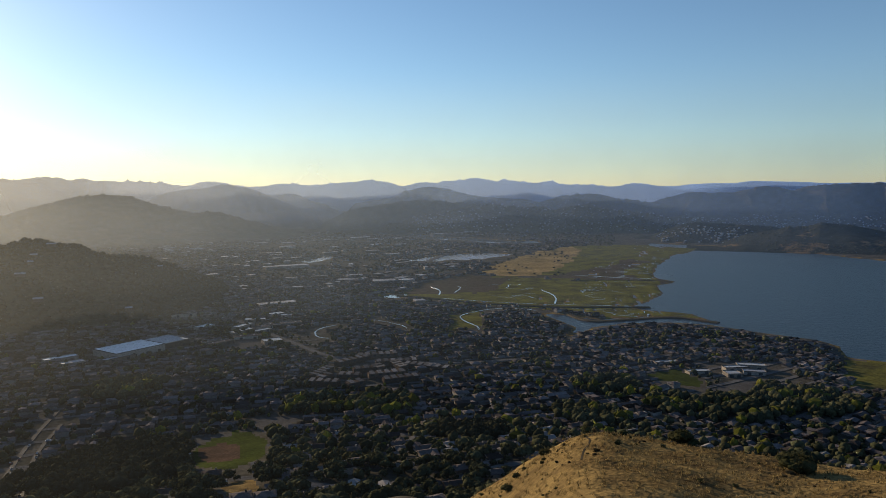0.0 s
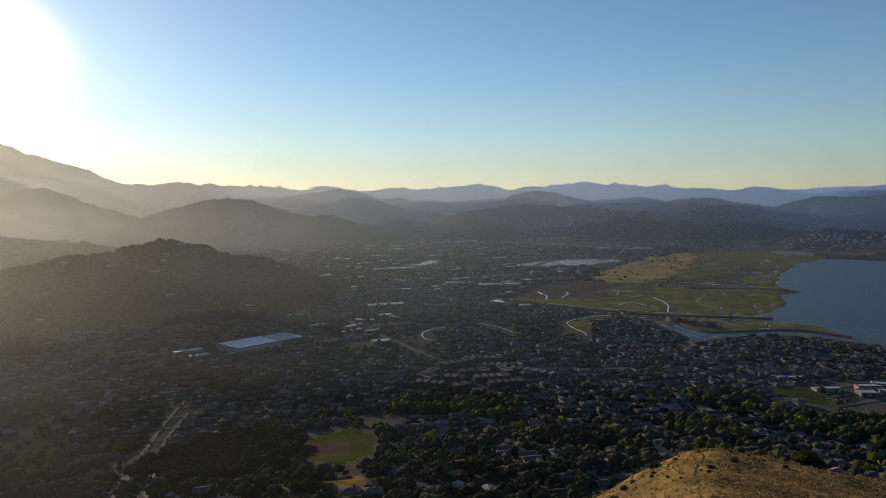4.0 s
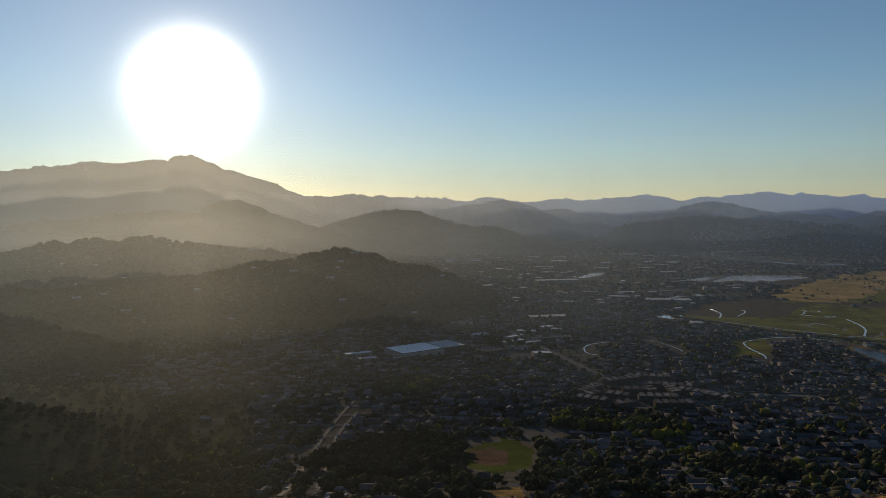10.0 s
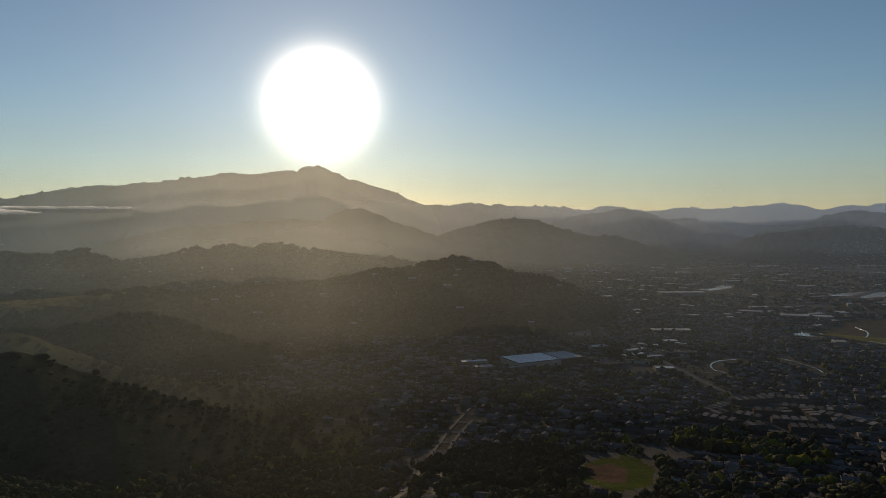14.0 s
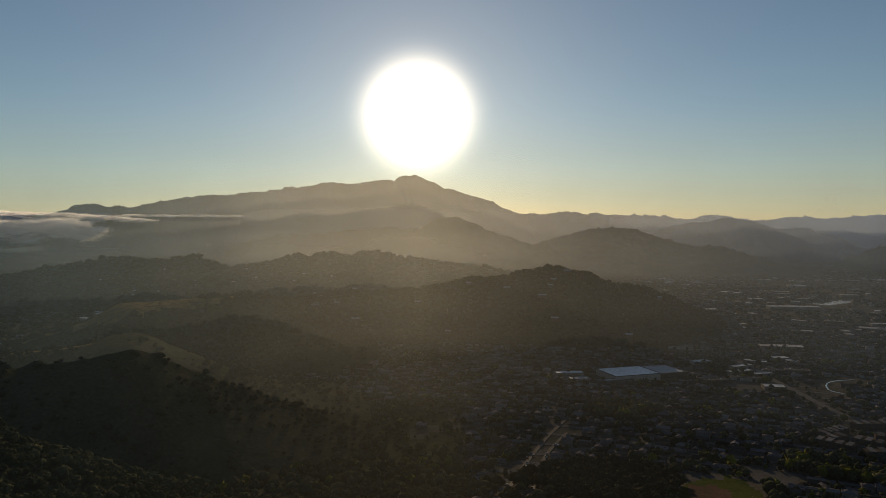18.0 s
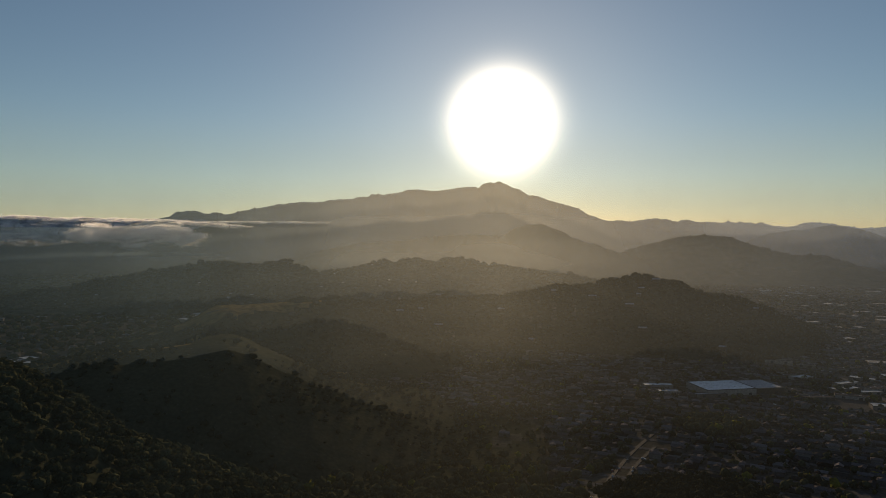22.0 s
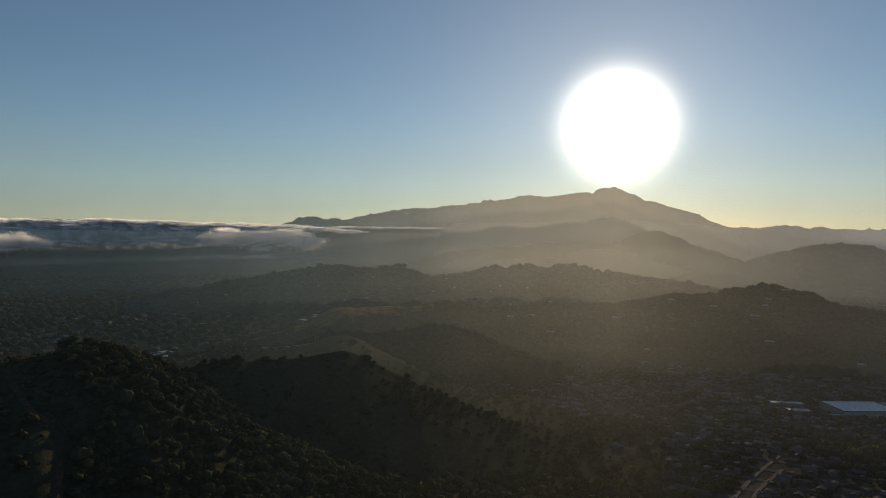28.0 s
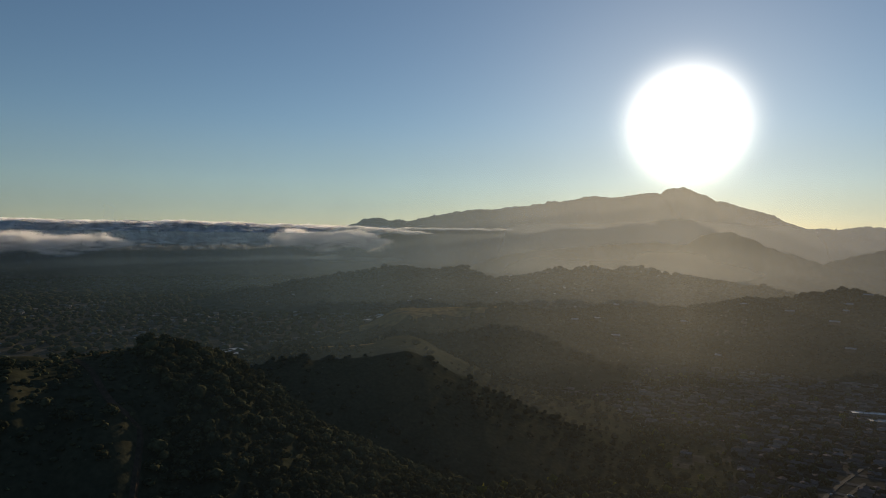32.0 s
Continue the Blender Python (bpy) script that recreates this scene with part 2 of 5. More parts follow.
MARSH = pairs("-97,1370 -33,1603 64,1708 159,1670 283,1590 497,1601 426,1128 439,1069 287,1090 199,1201 78,1253 -49,1324")
MUD = pairs("-81,1400 -33,1603 64,1708 157,1648 115,1457 17,1343")
STRAW = pairs("73,1768 195,2051 343,2372 475,2558 478,2364 341,1917 246,1700 131,1671")
FARMARSH = pairs("240,2000 480,2584 838,2641 978,2497 503,1601 283,1590 246,1700")
GREENMARSH = pairs("487,822 700,819 560,646 461,690 424,694")
BALLFIELD = pairs("-180,474 -190,510 -188,537 -177,565 -165,564 -140,528 -125,468 -125,422 -136,410 -161,434")
INFIELD = pairs("-187,507 -174,525 -157,514 -141,461 -150,447 -169,464")
LOTS = [pairs("-212,522 -186,562 -176,553 -190,536 -193,505"), pairs("-176,603 -132,614 -133,566 -150,556"), pairs("260,691 330,723 312,670 268,661"), pairs("-310,925 -265,960 -235,900 -262,885")]
DRYPATCH = pairs("-114,347 -120,381 -109,380 -97,344 -101,332 -108,331")
BROWN = pairs("197,1645 308,1731 466,1910 558,2080 600,2010 470,1774 445,1656 473,1611 523,1560 296,1640")
CREEKGREEN = pairs("4,1131 64,1195 56,1041 12,1011")
SPORTS = pairs("226,753 269,776 277,720 264,696 238,721")


def land(x, y):
    """Height of the ground."""
    az, r = bearing(x, y), np.hypot(x, y)
    w = sdist(x, y, BAY)
    wob = 9 * fbm(x / 60, y / 60, 3) * np.clip(r / 1200, 0.3, 1.5)
    shore = w + wob
    for p in LAGOONS:
        shore = np.minimum(shore, sdist(x, y, p) + wob)
    shore = np.minimum(shore, ldist(x, y, CREEKS[0][0]) - CREEKS[0][1] + 0.25 * wob)
    marsh = np.minimum(sdist(x, y, MARSH), sdist(x, y, FARMARSH))
    chan = np.abs(fbm(x / 55, y / 110, 11, 3))
    shore = np.where((marsh < 0) & (chan < 0.035) & (w < 160), np.minimum(shore, -4), shore)
    top = 1.2 + 1.6 * sstep(0, 60, marsh) + 6 * sstep(1200, 300, r)
    z = np.clip(shore * 0.12, -3, top)
    flank = 62 * (1 - sstep(230, 640, r)) + 70 * (1 - sstep(60, 300, r))
    flank = flank * (1 + 0.25 * fbm(x / 120, y / 120, 5))
    z = z + flank * (shore > 0)
    for k in CREST:
        hz = hill_height(k, az, r) + 0.4 * fbm(x / 9, y / 9, 8) * (k == "near")
        z = np.where(hz > 1, np.maximum(z, hz), z)
    return z


def cover(x, y, z):
    """Index of the ground's surface: town, dry, marsh, straw, mud, forest (also grass painted as shaded), lawn, dirt,
    lot, grove.
    """
    az, r = bearing(x, y), np.hypot(x, y)
    jig = 14 * fbm(x / 45, y / 45, 21)
    c = np.zeros(x.shape, int)
    c[sdist(x, y, FARMARSH) + jig < 0] = 2
    c[sdist(x, y, STRAW) + 2 * jig < 0] = 3
    c[sdist(x, y, BROWN) + jig < 0] = 4
    c[sdist(x, y, MARSH) + jig < 0] = 2
    c[(sdist(x, y, MUD) + jig < 0) & (fbm(x / 110, y / 150, 33) < 0.35)] = 4
    c[sdist(x, y, CREEKGREEN) + 0.5 * jig < 0] = 2
    c[sdist(x, y, GREENMARSH) + jig < 0] = 2
    hh = {k: hill_height(k, az, r) for k in CREST}
    top = z - 0.6
    patch = fbm(x / 130, y / 130, 31)
    c[(hh["hill"] > top) & (hh["hill"] > 12)] = 5
    m = (hh["gold"] > top) & (hh["gold"] > 8)
    c[m] = np.where((patch > 0.5) | ((np.abs(r - 1196 + 30 * patch) < 8) & (az > 56)), 1, 5)[m]
    # shade of the grass on hump and spur put in as dark forest floor
    m = (hh["hump"] > top) & (hh["hump"] > 8)
    c[m] = np.where((np.abs(r - 748 + 14 * patch) < 3) & (az > 56), 1, 5)[m]
    m = (hh["spur"] > top) & (hh["spur"] > 8)
    c[m] = np.where((np.abs(r - 424 + 8 * patch) < 6) & (az > 81), 1, 5)[m]
    c[(hh["near"] > top)] = 1
    edge = az + 0.4 * jig
    c[(c == 0) & (edge > 40) & (r < 1130) & ((r < 780) | (edge > 58))] = 9
    c[sdist(x, y, BALLFIELD) < 0] = 6
    c[sdist(x, y, INFIELD) < 0] = 7
    c[sdist(x, y, SPORTS) < 0] = 6
    c[sdist(x, y, DRYPATCH) + 0.4 * jig < 0] = 1
    for p in LOTS:
        c[sdist(x, y, p) < 0] = 8
    return c


bear = np.concatenate([np.arange(-48, 36, 0.2), np.arange(36, 108, 0.4), np.arange(108, 312.1, 6)])
radii = 55 * (4950 / 55) ** (np.arange(256) / 255)
ga, gr = np.meshgrid(np.radians(bear), radii)
gx, gy = -gr * np.sin(ga), gr * np.cos(ga)
gz = land(gx, gy)
gx, gy, gz = (np.concatenate([q[:1] * k + c, q]) for q, k, c in ((gx, 0, 0), (gy, 0, 0), (gz, 0, gz[0].mean())))
gf = grid_faces(*gx.shape)
gv = np.stack([gx, gy, gz], -1).reshape(-1, 3)
ctr = gv[gf].mean(1)
gi = cover(ctr[:, 0], ctr[:, 1], ctr[:, 2])
GROUND_MATS = [M[k] for k in ("town", "dry", "marsh", "straw", "mud", "forest", "lawn", "dirt", "lot", "forest")]
ground = new("ground", mesh_from("ground", gv, gf, GROUND_MATS, gi, True))
tagged(ground, "rolling land with suburb, tidal marsh and dry grass hills", "ground", kind="structure")

ra, rr = np.meshgrid(np.radians(np.arange(-75, 40.1, 2.5)), np.array([300, 700, 1200, 2000, 3000, 4950]))
wv = np.stack([-rr * np.sin(ra), rr * np.cos(ra), 0 * rr], -1).reshape(-1, 3)
tagged(new("water", mesh_from("water", wv, grid_faces(*ra.shape), M["water"])), "calm blue-grey bay and tidal creek water", "water", kind="structure")


RIDGE = {}
# crest lines of the ridges: bearing (degrees left of north), angle above the camera's level
FAR_CREST = "-19.6,0 -18,0.16 -16.7,0.43 -16,0.57 -14.9,0.49 -13.6,0.2 -12.3,0.5 -10.5,0.43 -9.6,0.58 -8.65,0.72 -7.7,0.62 -6.8,0.62 -5.9,0.84 -5,0.87 -4.3,0.74 -2.9,1.02 -1.7,0.91 -0.3,0.83 0.65,0.56 1.8,0.72 3.1,0.42 3.9,0.49 4.85,0.7 5.7,0.88 6.5,0.91 7.8,0.79 9.1,0.66 10.6,0.5 11.2,0.48 11.9,0.62 13,0.64 14.2,0.47 14.9,0.36 15.8,0.41 17.2,0.61 18.2,0.82 19,0.8 20.1,0.6 20.9,0.53 21.8,0.69 24.2,0.89 26.7,0.92 27.5,1.08 28.4,0.93 29.1,1.17 29.8,1.12 30.5,1.02 31.9,0.87 34,0.5"
REMOTE = "-48,0.45 -40,0.38 -32.65,0.41 -30.3,0.43 -29.3,0.4 -27.8,0.5 -26,0.56 -24,0.62 -22.9,0.47 -21.3,0.48 -19.6,0.41 -18.4,0.24 -16,0"
MAIN = "22,-1.6 23.8,-1.03 25.7,-0.5 27.3,-0.12 28.5,0.12 29.4,0.35 31.3,0.64 31.9,0.83 32.5,1.02 33.6,0.98 34.3,1.21 35.3,1.64 36,2.01 37.1,2.33 38.2,2.61 39.1,2.97 40,3.15 40.7,3.6 41.2,3.74 42,4.04 42.3,4.22 42.9,4.17 43.6,4.03 44.1,3.75 45.8,3.73 47.2,3.5 48.1,3.5 49.1,3.58 50,3.48 50.7,3.3 51.3,3.18 52.6,3.08 54.1,2.84 55.6,2.68 57,2.55 57.9,2.42 58.6,2.5 59.3,2.36 60.5,2.2 61.2,2.08 61.9,1.88 62.6,1.83 63.5,1.58 64.4,1.39 65.3,1.47 66.2,1.41 66.9,1.63 67.4,1.67 68.1,1.52 68.7,1.19 69.4,0.95 71,0.6 75,-0.4"
BAY_CREST = "-48,0.5 -40,0.6 -32.7,0.45 -31.4,0.38 -30.3,0.35 -28.9,0.32 -27.9,0.17 -26.9,-0.07 -26,0.14 -25,0.23 -24.1,0.07 -22.9,-0.18 -21.3,-0.22 -19.6,-0.16 -18.4,-0.51 -17.5,-0.69 -16.7,-1.05 -15,-1.6"


OUTLINE = {}


def crest_at(pts, A):
    """The crest's angle: a curve through the points, without kinks."""
    q = np.arange(pts[0, 0] - 2, pts[-1, 0] + 2, 0.05)
    g = np.interp(q, pts[:, 0], pts[:, 1])
    g = np.convolve(np.pad(g, 2, "edge"), np.ones(5) / 5, "valid")
    return np.interp(A, q, g)


def mountain(name, text, dist, front, back, mat, label, rough=0.3, tree=0.03, step=0.09):
    """A ridge seen from far: its crest line by bearing and angle, with spurs and gullies running down its slopes.
    tree: height of the uneven tree tops on the crest, in degrees."""
    pts = pairs(text)
    seed = len(name) + int(dist)

    def treetops(A):
        return 1.8 * tree * (0.5 * fbm(A * 2.2, A * 0 + seed, seed, 4) + 0.8 * np.abs(fbm(A * 6.5, A * 0, seed + 3, 3)) * sstep(-0.3, 0.5, fbm(A * 0.9, A * 0, seed + 5, 2)))

    def height(A, R):
        el, bump = crest_at(pts, A), treetops(A)
        end = sstep(pts[0, 0] - 2, pts[0, 0], A) * (1 - sstep(pts[-1, 0], pts[-1, 0] + 2, A))
        z = (H + dist * np.tan(np.radians(el))) * end
        s = R - dist
        u = np.clip(np.where(s < 0, -s / front, s / back), 0, 1)
        mask = np.minimum(1, 3 * u) * np.minimum(1, 5 * (1 - u))
        across, down = A * dist / 57.3, R
        warp = fbm(across / 420, down / 420, seed + 4, 2)
        spur = np.abs(fbm(across / 300 + 0.5 * warp, down / 900 + 0.3 * warp, seed, 4))
        fine = fbm(across / 90, down / 160, seed + 9, 3)
        shape = (1 - u) ** 1.1
        z = np.maximum(z, 1) * shape * (1 - rough * mask * (1.5 * spur - 0.35) + 0.06 * rough * mask * fine)
        roof = H + R * np.tan(np.radians(el - 0.9 * u * (s < 0)))
        return np.minimum(z, np.maximum(roof, 2)) + dist * np.radians(bump) * (u < 0.08) * end

    az = np.arange(pts[0, 0] - 2, pts[-1, 0] + 2, step)
    t = np.concatenate([np.linspace(-1, 0, 38)[:-1], np.linspace(0, 1, 6)])
    A, T = np.meshgrid(az, t)
    R = np.minimum(dist + np.where(T < 0, T * front, T * back), 4960)
    Z = np.where(np.abs(T) > 0.999, -4, height(A, R))
    a = np.radians(A)
    v = np.stack([-R * np.sin(a), R * np.cos(a), Z], -1).reshape(-1, 3)
    RIDGE.setdefault(name, height)
    OUTLINE.setdefault(name, (pts, treetops))
    return tagged(new(name, mesh_from(name, v, grid_faces(*A.shape), mat, None, True)), label, "mountain", kind="structure")


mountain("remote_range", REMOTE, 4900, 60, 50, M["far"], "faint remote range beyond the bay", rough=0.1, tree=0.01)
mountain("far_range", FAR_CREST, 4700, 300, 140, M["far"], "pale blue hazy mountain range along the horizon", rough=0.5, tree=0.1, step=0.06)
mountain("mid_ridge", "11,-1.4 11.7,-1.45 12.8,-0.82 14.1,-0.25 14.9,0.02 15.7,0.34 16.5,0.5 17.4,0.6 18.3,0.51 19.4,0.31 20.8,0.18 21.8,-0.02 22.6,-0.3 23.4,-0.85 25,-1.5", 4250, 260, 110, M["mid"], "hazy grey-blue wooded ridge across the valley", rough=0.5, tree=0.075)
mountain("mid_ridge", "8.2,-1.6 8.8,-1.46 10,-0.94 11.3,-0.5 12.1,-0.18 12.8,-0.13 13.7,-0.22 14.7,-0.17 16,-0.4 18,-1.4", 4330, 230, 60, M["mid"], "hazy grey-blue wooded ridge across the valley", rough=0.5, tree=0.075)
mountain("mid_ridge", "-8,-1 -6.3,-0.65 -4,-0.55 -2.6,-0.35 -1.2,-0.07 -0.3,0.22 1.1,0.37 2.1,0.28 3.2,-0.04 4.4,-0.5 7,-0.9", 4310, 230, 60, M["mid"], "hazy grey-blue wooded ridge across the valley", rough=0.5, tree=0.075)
mountain("mid_ridge", "-20,-1.6 -18.4,-1.31 -16.7,-0.96 -15,-0.82 -13.6,-0.59 -12.7,-0.36 -11.4,-0.26 -10,-0.39 -9.3,-0.57 -8.2,-0.8 -6.8,-1.12 -4.5,-1.7", 4130, 180, 100, M["wooded"], "hazy grey-blue wooded ridge across the valley", tree=0.11)
mountain("bay_ridge", BAY_CREST, 4220, 350, 140, M["bay_wood"], "dark ridge with dry grass patches beyond the bay", rough=0.3, tree=0.06)
mountain("town_ridge", "-22.5,-3.2 -20.9,-2.62 -19.9,-2.28 -19.3,-2.24 -18,-2.12 -16.7,-1.94 -15,-1.81 -13.6,-1.59 -12.3,-1.27 -11.4,-1.18 -10,-1.4 -9.1,-1.59 -8.2,-1.4 -6.8,-1.31 -5.4,-1.25 -4,-1.11 -2.6,-1.29 -0.7,-1.56 2,-2.1 5,-2.8", 3720, 260, 130, M["wooded"], "dark wooded ridge dotted with houses", rough=0.35, tree=0.12)
mountain("town_ridge", "-10,-2.4 -7.75,-1.96 -5.4,-1.58 -3.1,-1.15 -0.75,-1 0.66,-0.85 2.1,-0.75 3.9,-0.88 4.9,-1.1 6.3,-1.23 7.7,-1.5 8.6,-1.86 9.5,-2.32 10.3,-2.9", 3960, 200, 60, M["wooded"], "hazy wooded ridge at the end of the plain", rough=0.35, tree=0.1)
mountain("peninsula_hill", "-60,-3.2 -48,-3.1 -38,-3.3 -32.8,-3.06 -31.8,-2.81 -30.8,-2.59 -29.7,-2.49 -28.7,-2.47 -28,-2.69 -26.8,-2.83 -26.1,-2.97 -24.9,-3.21 -23.8,-3.4 -22.6,-3.82 -21.5,-4.1", 2900, 380, 300, M["golden"], "dark headland with golden dry grass by the water", rough=0.3, tree=0.05)
mountain("low_headland", "-31,-3.4 -26.8,-3.04 -25.7,-2.81 -24.2,-2.71 -22.6,-2.64 -21.3,-2.57 -20.1,-2.54 -19.3,-2.68 -18.7,-2.91 -17.6,-3.37 -16.8,-3.6", 3150, 330, 200, M["golden"], "low headland with houses, woods and dry grass by the water", rough=0.3, tree=0.04)
mountain("wooded_hill", "12.3,-3.2 13.2,-3.04 14,-2.71 15.4,-2.37 16.7,-2.03 17.5,-1.7 18,-1.52 18.6,-1.55 19.3,-1.63 20.1,-1.53 21,-1.3 21.8,-1.11 22.9,-0.88 23.8,-0.48 24.4,-0.35 25.2,-0.17 26.2,-0.12 27.2,-0.2 28,-0.32 29.4,-0.63 31.4,-1.16 32.8,-1.73 35,-2.6", 3400, 420, 200, M["wooded"], "dark wooded hill veiled by evening haze", rough=0.4, tree=0.12)
mountain("cone_hill", "26,-3.3 27.6,-2.82 29.4,-2.55 30.5,-2.2 31.7,-1.85 32.9,-1.45 34.1,-1.08 35.3,-0.75 36.6,-0.28 37.4,0.24 38.3,0.5 38.9,0.77 40,0.72 40.9,0.44 41.7,-0.02 42.6,-0.72 43.9,-1.42 46.2,-2.52 48,-3.1", 3200, 320, 150, M["wooded"], "cone-shaped wooded hill below the mountain", rough=0.3, tree=0.08)
mountain("low_ridge", "39,-0.6 42.2,-0.35 43.5,-0.18 44.9,-0.15 46.2,-0.21 49,-0.47 50.8,-0.63 51.8,-0.73 53.2,-0.84 55,-1.05 56,-1.2 56.9,-1.44 57.9,-1.83 59.3,-2.31 61.1,-2.7 63,-3.1", 3420, 260, 120, M["wooded"], "low wooded ridge in the haze below the mountain", tree=0.1)
mountain("main_mountain", MAIN, 4600, 600, 300, M["mountain"], "broad forested mountain with a peaked summit in haze", rough=0.4, tree=0.085, step=0.06)
mountain("shoulder_knoll", "28.6,-0.2 29.2,0.31 29.9,0.64 30.4,0.79 30.8,0.74 31.3,0.64 32,0.5 33,0.3", 4640, 200, 60, M["mountain"], "small wooded knoll on the mountain's shoulder", tree=0.04)
mountain("west_ridge", "53,-0.5 54.6,-0.1 56.5,0.25 58.3,0.55 59.8,0.42 61.2,0.54 62.6,0.52 63.9,0.6 66.7,0.61 69.4,0.6 72.5,0.6 80,0.55 90,0.5 106,0.4", 4250, 300, 100, M["wooded"], "dark wooded ridge under the fog bank", rough=0.4, tree=0.05)
mountain("wooded_ridge", "33,-4.2 34.5,-3.84 35.7,-3.57 37.4,-3.45 39.1,-3.23 40.4,-2.86 41.7,-2.71 42.6,-2.59 43.7,-2.66 44.4,-2.2 45.2,-2.13 46.2,-2.15 47.1,-2.4 48.5,-2.28 49.4,-2.25 50.8,-2.46 51.7,-2.28 53.1,-2.53 54.1,-2.87 55.5,-3.12 57.4,-3.23 58.3,-2.87 59.3,-2.45 60.2,-2.22 61.6,-2.42 63,-2.57 63.9,-2.34 64.8,-2.34 66.7,-2.44 67.6,-2.67 68.9,-2.85 70.3,-3.08 71.6,-3.3 72.5,-3.52 73.8,-3.69 75.9,-4.06 77.9,-4.38 80.3,-4.88 82,-5.3", 2250, 420, 300, M["wooded"], "dark forested ridge with a few hillside roofs", rough=0.35, tree=0.15)
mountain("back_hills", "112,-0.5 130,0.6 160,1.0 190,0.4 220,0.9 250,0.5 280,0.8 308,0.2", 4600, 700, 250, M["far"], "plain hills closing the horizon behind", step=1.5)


# ---- evening haze in the valleys, with sun glare laid in as veils ----
def skyline(az):
    top = np.full(az.shape, 0.3)
    for name in ("far_range", "remote_range", "main_mountain", "bay_ridge"):
        p, treetops = OUTLINE[name]
        top = np.maximum(top, np.where((az > p[0, 0]) & (az < p[-1, 0]), crest_at(p, az) + treetops(az), -9))
    return top


# haze colour by bearing, sunlight put in: warm before the sun, blue-grey away
HAZE_SUN_TONE = [(-66, 0.25, 0.43, 0.80), (-33, 0.25, 0.43, 0.80), (-16, 0.32, 0.47, 0.76), (8, 0.35, 0.445, 0.58), (24, 0.38, 0.425, 0.475), (34, 0.44, 0.465, 0.475),
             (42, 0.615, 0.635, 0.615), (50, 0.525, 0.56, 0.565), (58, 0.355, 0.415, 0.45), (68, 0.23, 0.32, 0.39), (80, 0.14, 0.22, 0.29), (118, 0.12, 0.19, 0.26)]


# tint for the outermost veil, added to cut the yellow of the horizon
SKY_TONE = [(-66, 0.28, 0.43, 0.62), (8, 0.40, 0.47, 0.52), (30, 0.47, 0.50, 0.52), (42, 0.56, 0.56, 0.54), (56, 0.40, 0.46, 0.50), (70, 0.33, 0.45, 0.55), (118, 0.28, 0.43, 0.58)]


def haze_material(dist, amounts, profile):
    """Thin droplets that let most light pass and scatter the rest on and back; sun glow sits in their colour.
    amounts: how much by bearing; profile: its share by the angle above the camera's level."""
    m = bpy.data.materials.new("haze")
    m.use_nodes = True
    n, l = m.node_tree.nodes, m.node_tree.links
    n.remove(n["Principled BSDF"])
    geo, sep = n.new("ShaderNodeNewGeometry"), n.new("ShaderNodeSeparateXYZ")
    l.new(geo.outputs["Position"], sep.inputs[0])

    def ranged(src, a, b, c=0.0, d=1.0):
        q = n.new("ShaderNodeMapRange")
        for name, val in (("From Min", a), ("From Max", b), ("To Min", c), ("To Max", d)):
            q.inputs[name].default_value = val
        l.new(src, q.inputs["Value"])
        return q.outputs[0]

    def times(a, b):
        q = n.new("ShaderNodeMath")
        q.operation = "MULTIPLY"
        l.new(a, q.inputs[0])
        if isinstance(b, float):
            q.inputs[1].default_value = b
        else:
            l.new(b, q.inputs[1])
        return q.outputs[0]

    def ramp(src, stops):
        lo, hi = stops[0][0], stops[-1][0]
        q = n.new("ShaderNodeValToRGB")
        q.color_ramp.interpolation = "EASE" if len(stops) < 8 else "LINEAR"
        e = q.color_ramp.elements
        while len(e) < len(stops):
            e.new(0.5)
        for i, st in enumerate(stops):
            e[i].position = (st[0] - lo) / (hi - lo)
            e[i].color = (*(st[1:] if len(st) > 2 else (st[1],) * 3), 1)
        l.new(ranged(src, lo, hi), q.inputs["Fac"])
        return q.outputs["Color"]

    at = n.new("ShaderNodeMath")
    at.operation = "ARCTAN2"
    l.new(times(sep.outputs["X"], -1.0), at.inputs[0])
    l.new(sep.outputs["Y"], at.inputs[1])
    deg = times(at.outputs[0], 180 / math.pi)
    cool = min(1.0, max(0.0, (dist - 1900) / 1300))  # far veils get extra blue skylight in their colour
    tone = ramp(deg, [(d, r_ * (1 - 0.04 * cool), g_ * (1 - 0.02 * cool), b_ * (0.96 + 0.1 * cool)) for d, r_, g_, b_ in (SKY_TONE if dist > 4900 else HAZE_SUN_TONE)])
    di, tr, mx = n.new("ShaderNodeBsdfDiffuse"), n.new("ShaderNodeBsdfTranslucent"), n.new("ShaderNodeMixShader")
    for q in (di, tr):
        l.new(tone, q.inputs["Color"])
    mx.inputs[0].default_value = 0.7
    l.new(di.outputs[0], mx.inputs[1])
    l.new(tr.outputs[0], mx.inputs[2])
    nz = n.new("ShaderNodeTexNoise")
    nz.inputs["Scale"].default_value, nz.inputs["Detail"].default_value = 8.0 / dist, 3
    l.new(geo.outputs["Position"], nz.inputs["Vector"])
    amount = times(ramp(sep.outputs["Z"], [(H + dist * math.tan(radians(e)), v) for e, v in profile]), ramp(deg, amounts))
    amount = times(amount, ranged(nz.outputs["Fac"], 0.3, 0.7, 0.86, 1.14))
    clear, thin = n.new("ShaderNodeBsdfTransparent"), n.new("ShaderNodeMixShader")
    l.new(amount, thin.inputs[0])
    l.new(clear.outputs[0], thin.inputs[1])
    l.new(mx.outputs[0], thin.inputs[2])
    l.new(thin.outputs[0], n["Material Output"].inputs["Surface"])
    return m


